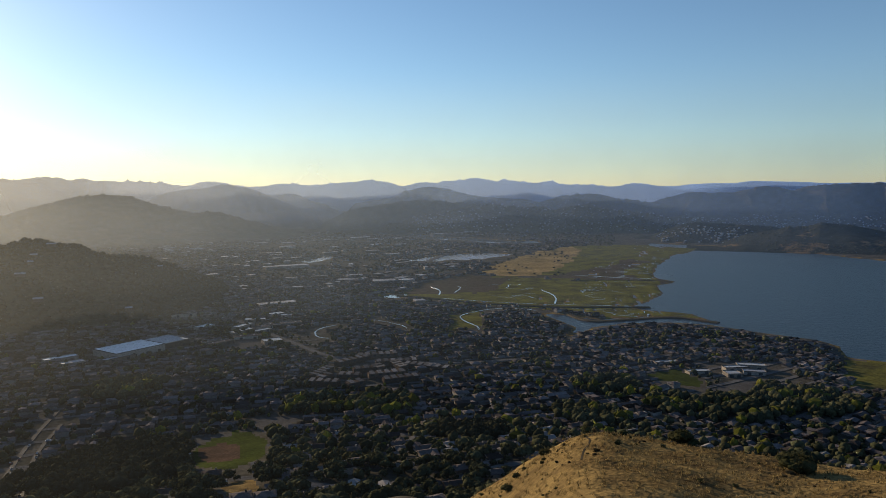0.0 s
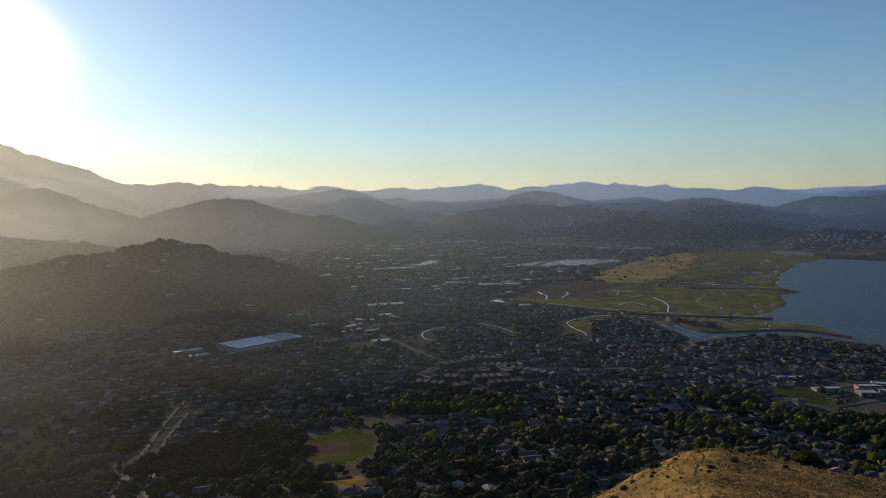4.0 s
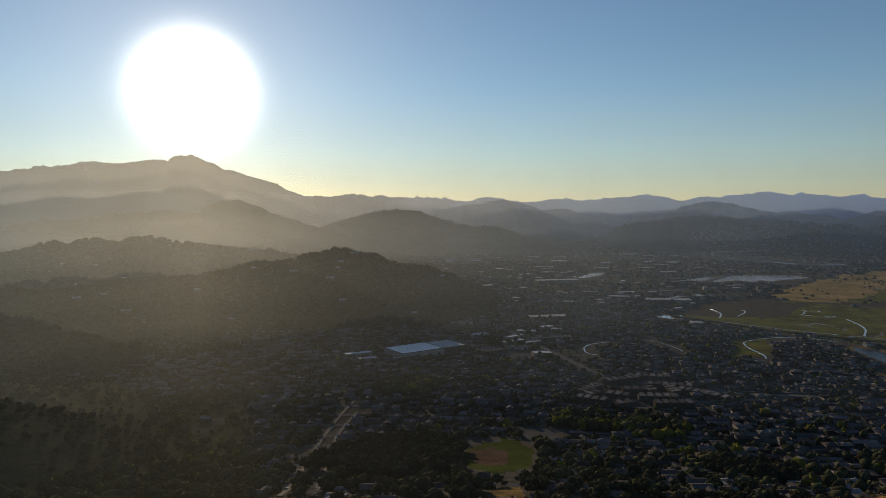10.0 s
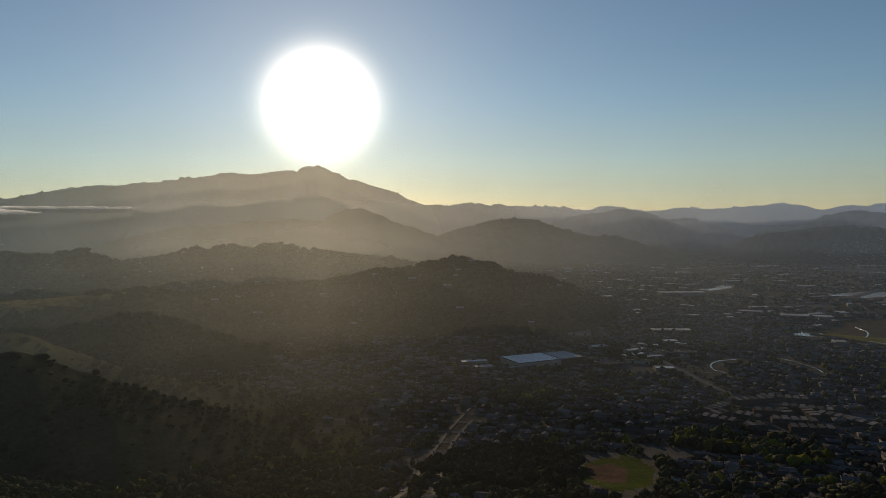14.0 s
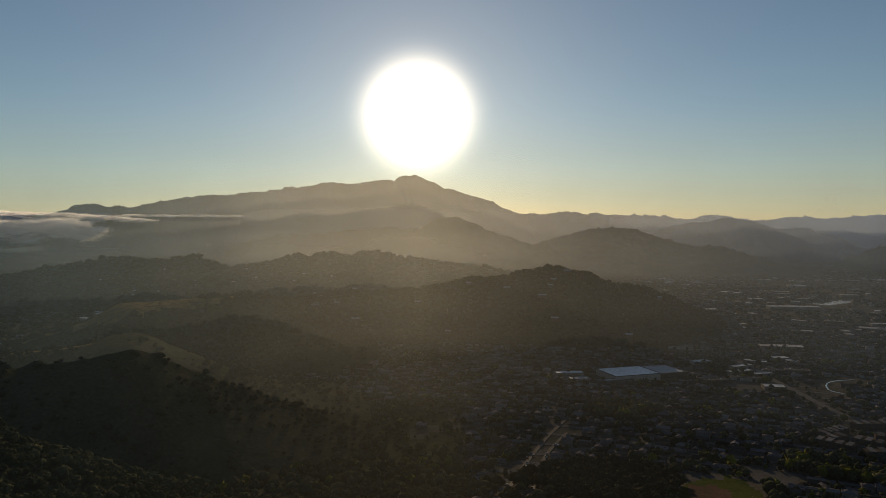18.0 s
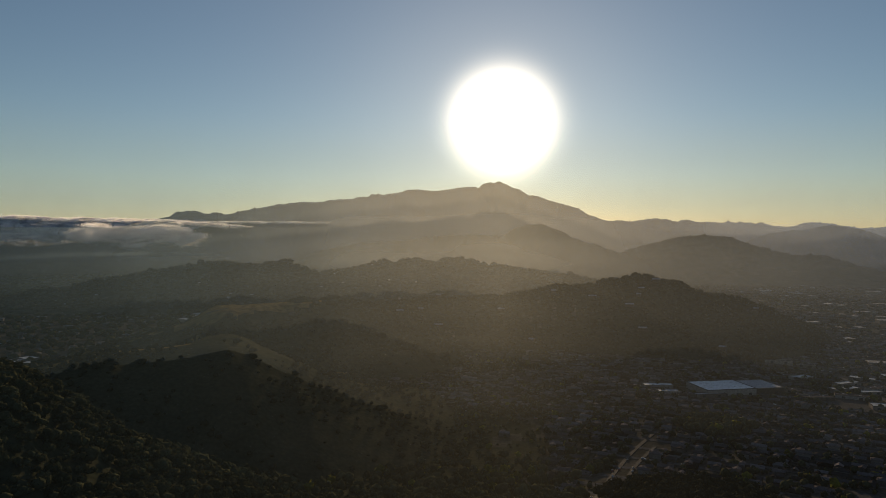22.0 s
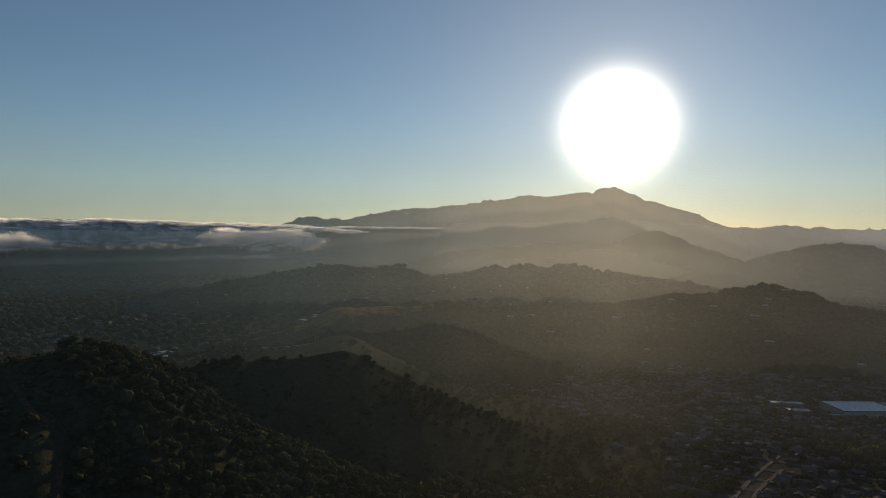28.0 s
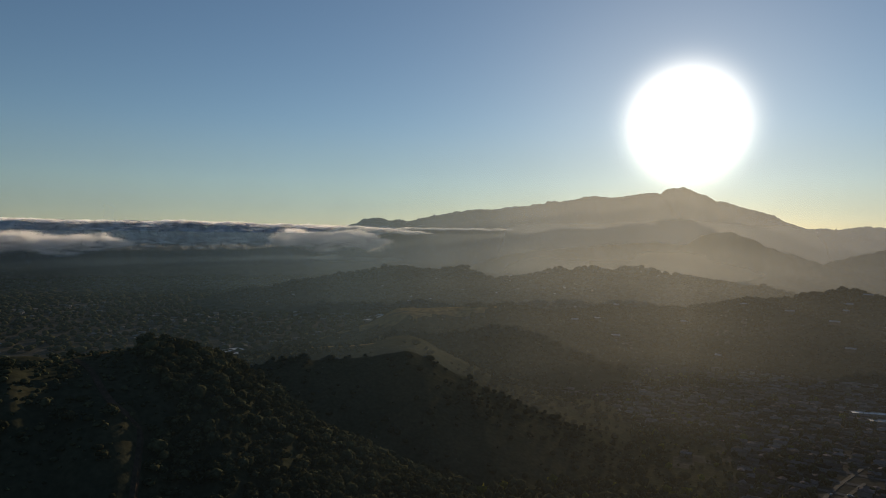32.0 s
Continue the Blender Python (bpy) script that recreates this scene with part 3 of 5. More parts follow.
def haze(dist, amounts, profile, top=True, label="thin pale veil of evening haze with sun glare in its colour"):
    """Haze and painted glare as a thin curved veil that ends under the skyline."""
    amounts, profile = [tuple(p) for p in pairs(amounts)], [tuple(p) for p in pairs(profile)]
    az = np.arange(amounts[0][0], amounts[-1][0] + 0.01, 0.04)
    hi = np.full(az.shape, profile[-1][0])
    if top:
        hi = np.minimum(hi, skyline(az) + 0.02)
    A, T = np.meshgrid(az, np.linspace(0, 1, 3))
    L = profile[0][0] + (hi[None] - profile[0][0]) * T
    a = np.radians(A)
    v = np.stack([-dist * np.sin(a), dist * np.cos(a), H + dist * np.tan(np.radians(L))], -1).reshape(-1, 3)
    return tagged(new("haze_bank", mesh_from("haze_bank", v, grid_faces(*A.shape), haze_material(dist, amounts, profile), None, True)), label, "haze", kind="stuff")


# nearest veil stands in for lens glare; all veils thicken towards the sun
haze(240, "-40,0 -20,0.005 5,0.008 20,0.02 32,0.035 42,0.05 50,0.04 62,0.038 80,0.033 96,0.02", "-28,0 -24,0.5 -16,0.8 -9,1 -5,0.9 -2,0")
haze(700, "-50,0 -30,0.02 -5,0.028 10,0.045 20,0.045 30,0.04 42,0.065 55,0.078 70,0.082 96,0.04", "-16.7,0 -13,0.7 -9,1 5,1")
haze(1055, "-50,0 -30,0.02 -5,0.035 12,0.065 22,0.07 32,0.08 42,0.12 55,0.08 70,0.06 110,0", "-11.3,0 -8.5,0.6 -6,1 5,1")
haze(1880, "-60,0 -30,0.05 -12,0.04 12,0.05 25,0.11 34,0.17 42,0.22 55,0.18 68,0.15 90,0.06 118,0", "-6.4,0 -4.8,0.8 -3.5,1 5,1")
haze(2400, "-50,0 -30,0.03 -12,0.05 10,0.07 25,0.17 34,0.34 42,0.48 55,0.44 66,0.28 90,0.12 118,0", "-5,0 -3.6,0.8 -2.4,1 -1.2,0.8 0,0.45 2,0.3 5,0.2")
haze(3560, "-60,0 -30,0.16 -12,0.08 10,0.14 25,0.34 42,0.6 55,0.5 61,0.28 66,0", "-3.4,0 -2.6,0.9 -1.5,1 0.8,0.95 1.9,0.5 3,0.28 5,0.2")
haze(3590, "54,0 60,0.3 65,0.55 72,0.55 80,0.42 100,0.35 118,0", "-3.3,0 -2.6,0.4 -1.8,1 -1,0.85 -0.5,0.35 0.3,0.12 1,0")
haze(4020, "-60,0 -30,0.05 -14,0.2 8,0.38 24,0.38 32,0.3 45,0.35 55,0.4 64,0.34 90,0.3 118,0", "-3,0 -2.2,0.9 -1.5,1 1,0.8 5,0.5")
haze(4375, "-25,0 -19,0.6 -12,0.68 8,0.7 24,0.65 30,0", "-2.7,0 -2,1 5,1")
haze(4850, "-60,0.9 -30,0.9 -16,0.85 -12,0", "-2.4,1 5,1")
# added veil behind the ridges that recolours the low sky
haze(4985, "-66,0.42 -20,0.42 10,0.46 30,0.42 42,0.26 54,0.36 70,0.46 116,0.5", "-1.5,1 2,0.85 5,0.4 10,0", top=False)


# ---- plants ----
M["leaf"] = material("foliage", (0.036, 0.041, 0.025), (0.056, 0.056, 0.030), 0.02, bump=0.5, bump_scale=0.9, fine=0.5, island=0.45, trans=0.12)
M["leaf_ob"] = material("tree_foliage", (0.036, 0.041, 0.025), (0.056, 0.056, 0.030), 0.02, bump=0.5, bump_scale=0.9, fine=0.5, per_object=0.45, trans=0.12)
M["oak"] = material("hillside_oak", (0.024, 0.026, 0.017), (0.034, 0.034, 0.021), 0.02, fine=0.3, island=0.2, trans=0.04)
M["bark"] = material("bark", (0.09, 0.065, 0.045), (0.06, 0.045, 0.03), 0.8, bump=0.05, bump_scale=4)
rng = np.random.RandomState(4)


def ico(level):
    bm = bmesh.new()
    bmesh.ops.create_icosphere(bm, subdivisions=level, radius=1)
    v = np.array([q.co[:] for q in bm.verts])
    f = np.array([[q.index for q in p.verts] for p in bm.faces])
    bm.free()
    return v, f


ICO1, ICO2 = ico(1), ico(2)


def merge(items):
    """Joins (verts, faces) pairs."""
    vs, fs, k = [], [], 0
    for v, f in items:
        vs.append(v)
        fs.append(f + k)
        k += len(v)
    return np.concatenate(vs), np.concatenate(fs)


def lump(base, seed, amount=0.28):
    v, f = base
    r = np.random.RandomState(seed)
    return v * (1 + amount * (r.rand(len(v), 1) * 2 - 1)), f


def leaf_cards(n, seed, size):
    """Small bent leaf clusters round a unit crown."""
    r = np.random.RandomState(seed)
    d = r.normal(size=(n, 3))
    d /= np.linalg.norm(d, axis=1)[:, None]
    c = d * (0.86 + 0.3 * r.rand(n, 1))
    e1, e2 = r.normal(size=(n, 3)) * size, r.normal(size=(n, 3)) * size
    v = np.stack([c - e1, c + e2, c + e1 * 0.7 - e2 * 0.5], 1).reshape(-1, 3)
    return v, np.arange(3 * n).reshape(-1, 3)


def crown_small(seed):
    """Far tree: one uneven lump and a smaller one, 1 unit high from the ground."""
    r = np.random.RandomState(seed)
    a, b = lump(ICO1, seed, 0.3), lump(ICO1, seed + 50, 0.3)
    w = 0.42 + 0.12 * r.rand()
    c = leaf_cards(9, seed + 90, 0.22)
    return merge([(a[0] * (w, w, 0.46) + (0, 0, 0.5), a[1]), (c[0] * (w, w, 0.46) + (0, 0, 0.5), c[1]), (b[0] * (w * 0.6, w * 0.6, 0.28) + (0.28 * r.randn(), 0.2 * r.randn(), 0.55), b[1])])


def crown_large(seed, lobes=7, tall=1.0):
    r = np.random.RandomState(seed)
    items = []
    for i in range(lobes):
        a = i * 2.4 + r.rand()
        d = 0.27 * (i > 0) * (0.6 + 0.6 * r.rand())
        s = (0.30 if i else 0.38) * (0.75 + 0.5 * r.rand())
        v, f = lump(ICO2, seed * 9 + i, 0.2)
        items.append((v * (s, s, s * 0.85 * tall) + (d * math.cos(a), d * math.sin(a), 0.56 + (0.22 * r.rand() - 0.08) * (i > 0) * tall), f))
        c, g = leaf_cards(44, seed * 9 + i, 0.15)
        items.append((c * s + items[-1][0].mean(0), g))
    return merge(items)


def crown_conifer(seed):
    r = np.random.RandomState(seed)
    items = []
    for i in range(7):
        z0 = 0.12 + 0.12 * i
        n, w = 9, 0.2 * (1 - i / 7.6) + 0.02
        a = np.arange(n) * 2 * math.pi / n + r.rand()
        rad = w * (0.7 + 0.6 * r.rand(n))
        v = np.concatenate([np.stack([rad * np.cos(a), rad * np.sin(a), z0 - 0.03 + 0.03 * r.rand(n)], 1), [[0, 0, z0 + 0.2]]])
        items.append((v, np.array([[q, (q + 1) % n, n] for q in range(n)])))
    return merge(items)


def crown_medium(seed):
    r = np.random.RandomState(seed)
    items = []
    for i in range(5):
        a, d = i * 2.4 + r.rand(), 0.3 * (i > 0) * (0.6 + 0.6 * r.rand())
        s = (0.25 if i else 0.33) * (0.75 + 0.5 * r.rand())
        v, f = lump(ICO1, seed * 9 + i, 0.34)
        c0 = np.array((d * math.cos(a), d * math.sin(a), 0.56 + (0.24 * r.rand() - 0.1) * (i > 0)))
        items.append((v * (s, s, s * 0.85) + c0, f))
        c, g = leaf_cards(16, seed * 9 + i, 0.3)
        items.append((c * s + c0, g))
    return merge(items)


MEDIUM = [crown_medium(120 + i) for i in range(6)]
SMALL = [crown_small(i) for i in range(6)]
FAR = [(np.concatenate([v[:12], v[39:]]), np.concatenate([f[:20], f[29:] - 27])) for v, f in SMALL]
LARGE = [crown_large(i + 20, 7, 0.9 + 0.25 * (i % 3)) for i in range(5)]
CONIFER = [crown_conifer(i + 70) for i in range(3)]


def scatter(name, templates, xyz, size, mat, label, category, smooth=False, wide=1.0):
    """One joined mesh of many copies of the templates."""
    xyz, size = np.asarray(xyz, float), np.asarray(size, float)
    which = rng.randint(len(templates), size=len(xyz))
    turn = rng.rand(len(xyz)) * 2 * math.pi
    vs, fs, k = [], [], 0
    for i, (v, f) in enumerate(templates):
        s = np.where(which == i)[0]
        if not len(s):
            continue
        c, n = np.cos(turn[s])[:, None], np.sin(turn[s])[:, None]
        w = size[s][:, None] * wide * (0.85 + 0.3 * rng.rand(len(s), 1))
        p = np.stack([(v[:, 0] * c - v[:, 1] * n) * w, (v[:, 0] * n + v[:, 1] * c) * w, v[None, :, 2] * size[s][:, None]], -1) + xyz[s][:, None]
        vs.append(p.reshape(-1, 3))
        fs.append((f[None] + (np.arange(len(s)) * len(v))[:, None, None] + k).reshape(-1, 3))
        k += len(s) * len(v)
    return tagged(new(name, mesh_from(name, np.concatenate(vs), np.concatenate(fs), mat, None, smooth)), label, category, kind="stuff")


def part(name, me, parent, label=""):
    ob = new(name, me)
    ob.parent = parent
    if label:
        ob["label"] = label
    return ob


def plan(az, r):
    a = np.radians(az)
    return -r * np.sin(a), r * np.cos(a)


def sector(az0, az1, r0, r1, step):
    """Jittered points over a sector of the plan."""
    x0, x1, y0, y1 = -r1, r1, -r1, r1
    gx, gy = np.meshgrid(np.arange(x0, x1, step), np.arange(y0, y1, step))
    gx, gy = gx.ravel() + (rng.rand(gx.size) - 0.5) * step * 0.9, gy.ravel() + (rng.rand(gy.size) - 0.5) * step * 0.9
    a, r = bearing(gx, gy), np.hypot(gx, gy)
    k = (a > az0) & (a < az1) & (r > r0) & (r < r1)
    return gx[k], gy[k]


def wet(x, y):
    w = sdist(x, y, BAY)
    for p in LAGOONS:
        w = np.minimum(w, sdist(x, y, p))
    for line, half in CREEKS:
        w = np.minimum(w, ldist(x, y, line) - half)
    return w


# ---- suburb ----
def street_frame(x, y):
    """Bent street grid: along and across coordinates in metres, and the local direction."""
    a0 = radians(28)
    u = x * math.cos(a0) + y * math.sin(a0) + 40 * np.sin(y / 170) + 25 * np.sin(x / 110)
    v = -x * math.sin(a0) + y * math.cos(a0) + 55 * np.sin(x / 210 + 0.7) + 20 * np.sin(y / 130)
    return u, v


def street_angle(x, y):
    e = 2.0
    v0 = street_frame(x, y)[1]
    gx, gy = street_frame(x + e, y)[1] - v0, street_frame(x, y + e)[1] - v0
    return np.arctan2(-gx, gy)


BLOCK = 29.0
LOT = 13.0
SIDE_STREETS = ("-215,292 -254,363 -314,481 -341,551 -365,640", "-205,310 -273,433 -319,520 -340,600")
MAINROAD = pairs("-443,1075 -348,1120 -264,1005 -205,928 -136,832 -20,800 120,830")
M["wall"] = material("painted_wall", (0.19, 0.17, 0.15), (0.13, 0.12, 0.108), 0.3, rough=0.8, per_object=0.75, fine=2)
M["walls"] = material("painted_walls", (0.17, 0.158, 0.148), (0.08, 0.075, 0.07), 0.02, rough=0.8, island=0.75, fine=2)
M["roof"] = material("shingle_roof", (0.085, 0.073, 0.071), (0.055, 0.049, 0.049), 0.4, rough=0.8, spec=0.0, per_object=0.8, bump=0.05, bump_scale=2.5)
M["roof_light"] = material("pale_composition_roof", (0.19, 0.18, 0.175), (0.13, 0.122, 0.12), 0.4, rough=0.7, per_object=0.5, bump=0.03, bump_scale=2.5)
M["roofs"] = material("shingle_roofs", (0.095, 0.084, 0.084), (0.05, 0.045, 0.047), 0.03, rough=0.8, spec=0.0, island=0.97, fine=1)
M["pale_roof"] = material("pale_flat_roof", (0.38, 0.385, 0.39), (0.26, 0.265, 0.27), 0.03, rough=0.45, fine=0.4, spec=0.5)
M["metal_roof"] = material("metal_roof_sheets", (0.50, 0.53, 0.57), (0.42, 0.45, 0.49), 0.05, rough=0.4, fine=0.6, spec=0.5, stretch=(1, 0.2, 1))
M["roof_grey"] = material("grey_roof_sheets", (0.24, 0.26, 0.29), (0.20, 0.21, 0.24), 0.05, rough=0.6, fine=0.6, spec=0.5)
M["asphalt"] = material("asphalt", (0.085, 0.083, 0.085), (0.11, 0.107, 0.104), 0.05, rough=0.85, fine=0.6)
M["glass"] = material("dark_window", (0.03, 0.035, 0.04), (0.04, 0.045, 0.05), 0.5, rough=0.1, spec=0.6)


def box(x0, x1, y0, y1, z0, z1):
    v = np.array([[x, y, z] for z in (z0, z1) for x, y in ((x0, y0), (x1, y0), (x1, y1), (x0, y1))], float)
    q = np.array([[0, 3, 2, 1], [4, 5, 6, 7], [0, 1, 5, 4], [1, 2, 6, 5], [2, 3, 7, 6], [3, 0, 4, 7]])
    return v, q


def tri(item):
    v, q = item
    return v, np.concatenate([q[:, :3], q[:, [0, 2, 3]]])


def gable_walls(a, b, h, rise):
    v = np.array([[-a, -b, -2], [a, -b, -2], [a, b, -2], [-a, b, -2], [-a, -b, h], [a, -b, h], [a, b, h], [-a, b, h], [-a, 0, h + rise], [a, 0, h + rise]], float)
    f = np.array([[0, 1, 5], [0, 5, 4], [1, 2, 6], [1, 6, 5], [2, 3, 7], [2, 7, 6], [3, 0, 4], [3, 4, 7], [5, 6, 9], [7, 4, 8]])
    return v, f


def gable_roof(a, b, h, rise, hip=0.0, over=0.6, thick=0.25):
    """A pitched roof with overhang and thickness."""
    k = rise / b
    A, B = a + over, b + over
    z0 = h - over * k
    top = np.array([[-A, -B, z0], [A, -B, z0], [A, B, z0], [-A, B, z0], [-A + hip * B, 0, h + rise], [A - hip * B, 0, h + rise]], float)
    v = np.concatenate([top + (0, 0, thick), top])
    f = [[0, 1, 5], [0, 5, 4], [2, 3, 4], [2, 4, 5], [1, 2, 5], [3, 0, 4]]
    f += [[c + 6, b_ + 6, a_ + 6] for a_, b_, c in f]
    for i, j in ((0, 1), (1, 2), (2, 3), (3, 0)):
        f += [[i + 6, j + 6, j], [i + 6, j, i]]
    return v, np.array(f)


def turned(item, ang, dx=0, dy=0):
    v, f = item
    c, s = math.cos(ang), math.sin(ang)
    return np.stack([v[:, 0] * c - v[:, 1] * s + dx, v[:, 0] * s + v[:, 1] * c + dy, v[:, 2]], 1), f


def house_kind(i):
    """Walls, roof and fittings of one kind of house."""
    r = np.random.RandomState(300 + i)
    a, b, h, rise = 4.6 + 1.6 * r.rand(), 3.1 + 0.9 * r.rand(), 2.6 + 1.8 * (i % 3 == 2), 0.95 + 0.6 * r.rand()
    walls, roofs = [gable_walls(a, b, h, rise)], [gable_roof(a, b, h, rise, hip=1.0 if i % 4 == 1 else 0.0)]
    if i % 2 == 0:
        side = a * 0.5 * (1 if r.rand() > 0.5 else -1)
        walls.append(turned(gable_walls(b * 1.3, b * 0.7, h, rise * 0.7), math.pi / 2, side, -b * 0.9))
        roofs.append(turned(gable_roof(b * 1.3, b * 0.7, h, rise * 0.7), math.pi / 2, side, -b * 0.9))
    chim = tri(box(a * 0.4, a * 0.4 + 0.9, 0.6, 1.3, h, h + rise + 1.0))
    garage = tri(box(-a * 0.75, -a * 0.75 + 3.6, -b - 0.06, -b + 0.05, 0, 2.3))
    wins = [tri(box(x, x + 1.5, s * b - 0.06, s * b + 0.06, 1.0, 2.2)) for s in (-1, 1) for x in (-a * 0.1, a * 0.35)]
    return merge(walls), merge(roofs), chim, garage, wins


KINDS = [house_kind(i) for i in range(8)]
px, py = sector(-42, 62, 330, 1650, 3.4)
pu, pv = street_frame(px, py)
off = np.mod(pv, BLOCK)
slot = np.floor(pu / LOT) * 1000 + np.floor(pv / BLOCK) + 0.5 * (off > BLOCK / 2)
good = (np.abs(off - 8) < 2.0) | (np.abs(off - (BLOCK - 8)) < 2.0)
good &= np.abs(np.mod(pu, LOT) - LOT / 2) < 2.6
pz = land(px, py)
pc = cover(px, py, pz)
paz, pr = bearing(px, py), np.hypot(px, py)
GROVES = [(-215, 450, 75), (255, 640, 60), (310, 655, 55), (360, 640, 40), (-60, 640, 35), (20, 520, 30), (130, 600, 35), (-120, 640, 30), (-330, 700, 40), (170, 700, 35)]
open_ground = ldist(px, py, MAINROAD) > 16
for cx, cy, cr in GROVES:
    open_ground &= np.hypot(px - cx, py - cy) > cr
good &= (pc == 0) & (wet(px, py) > 14) & (wet(px * 1.03, py * 1.03) > 5) & (pz < 75) & open_ground
good &= np.abs(sdist(px, py, BALLFIELD)) > 8
for text in SIDE_STREETS:
    good &= ldist(px, py, pairs(text)) > 9
WAREHOUSE = pairs("-455,850 -420,935 -385,965 -340,930 -395,825")
APARTMENTS = pairs("-140,830 -60,835 -40,700 -140,700")
SCHOOL = pairs("300,800 385,800 385,715 300,715")
SHOPS = pairs("-330,1120 -230,1000 -180,930 -210,900 -300,960 -390,1090")
for p in (WAREHOUSE, APARTMENTS, SCHOOL, SHOPS, SPORTS, BALLFIELD):
    good &= sdist(px, py, p) > 12
for p in (*LOTS, DRYPATCH):
    good &= sdist(px, py, p) > 9
thin = fbm(px / 160, py / 160, 41)
good &= (hash2(np.floor(pu / LOT), np.floor(pv / BLOCK) * 2 + (off > BLOCK / 2), 9) > 0.45 - 0.33 * sstep(440, 640, pr))
good &= (paz < 38) | ((pr > 790) & (pr < 1020) & (paz < 57)) | (hash2(np.floor(pu / LOT), np.floor(pv / BLOCK), 19) > 0.86)
good &= (thin > -0.9) | (pr > 600)
idx = np.where(good)[0]
_, first = np.unique(slot[idx], return_index=True)
idx = idx[first]
hx, hy, hz = px[idx], py[idx], pz[idx]
hang = street_angle(hx, hy) + np.where(np.mod(street_frame(hx, hy)[1], BLOCK) > BLOCK / 2, math.pi, 0) + rng.normal(size=len(hx)) * 0.06
hr = np.hypot(hx, hy)
order = np.argsort(hr)
near_h, far_h = order[:290], order[290:]
walls_v, roofs_v = [], []
for q in far_h:
    k = KINDS[rng.randint(8)]
    s = 0.85 + 0.3 * rng.rand()
    for store, item in ((walls_v, k[0]), (roofs_v, k[1])):
        v, f = turned((item[0] * s, item[1]), hang[q], hx[q], hy[q])
        store.append((v + (0, 0, hz[q]), f))
for nm, store, mat, lab in (("house_walls", walls_v, M["walls"], "pale painted walls of the many suburban houses"), ("house_roofs", roofs_v, M["roofs"], "grey and brown pitched roofs of the many suburban houses")):
    v, f = merge(store)
    tagged(new(nm, mesh_from(nm, v, f, mat)), lab, "houses", kind="stuff")

# nearest houses, one by one
HOUSES = []
for i, (w, rf, chim, garage, wins) in enumerate(KINDS):
    HOUSES.append([mesh_from("wall", *w, M["wall"]), mesh_from("roof", *rf, M["roof_light"] if i in (3, 6) else M["roof"]), mesh_from("chimney", *chim, M["wall"]), mesh_from("garage_door", *garage, M["wall"]),
                   mesh_from("window", *wins[0], M["glass"]), mesh_from("window", *wins[3], M["glass"])])
made = {}
HOUSE_LABEL = ["pale stucco house with a brown shingle gable roof", "low painted house with a grey hipped roof", "two-storey painted house with a brown gable roof",
               "pale bungalow with a grey shingle gable roof"]
for q in near_h:
    k = rng.randint(8)
    m = pose(hx[q], hy[q], hz[q], 0, 0, math.degrees(hang[q]))
    if k in made:
        copy_thing(made[k], m)
        continue
    top = tagged(new("house"), HOUSE_LABEL[k % 4], "house", "houses of the suburb")
    wall_part, roof_part = part("wall", HOUSES[k][0], top), part("roof", HOUSES[k][1], top)
    part("chimney", HOUSES[k][2], roof_part)
    part("garage_door", HOUSES[k][3], wall_part)
    for me in HOUSES[k][4:]:
        part("window", me, wall_part)
    top.matrix_basis = m
    made[k] = top

# streets
ribbon_v, ribbon_f, n0 = [], [], 0
lu = np.arange(-900, 1900, 9.0)
for j in range(-24, 54):
    v0 = j * BLOCK
    # walk along one street line by stepping with the local direction
    a0 = radians(28)
    X, Y = lu * math.cos(a0) - v0 * math.sin(a0), lu * math.sin(a0) + v0 * math.cos(a0)
    for _ in range(12):
        d = street_frame(X, Y)[1] - v0
        X, Y = X + d * math.sin(a0) * 0.7, Y - d * math.cos(a0) * 0.7
    d = np.abs(street_frame(X, Y)[1] - v0)
    tx, ty = np.gradient(X), np.gradient(Y)
    ln = np.hypot(tx, ty) + 1e-6
    nx, ny = -ty / ln * 3.0, tx / ln * 3.0
    Z = land(X, Y)
    r = np.hypot(X, Y)
    ok = (d < 3) & (r > 330) & (r < 1500) & (np.abs(bearing(X, Y) + 2) < 40) & (cover(X, Y, Z) == 0) & (wet(X, Y) > 12) & (Z < 80)
    vv = np.stack([np.stack([X + nx, Y + ny, Z + 0.5], 1), np.stack([X - nx, Y - ny, Z + 0.5], 1)], 1).reshape(-1, 3)
    i = np.where(ok[:-1] & ok[1:])[0]
    ribbon_v.append(vv)
    ribbon_f.append(np.stack([2 * i, 2 * i + 1, 2 * i + 3, 2 * i + 2], 1) + n0)
    n0 += len(vv)
tagged(new("road", mesh_from("road", np.concatenate(ribbon_v), np.concatenate(ribbon_f), M["asphalt"])), "grey asphalt streets between the houses", "road", kind="structure")


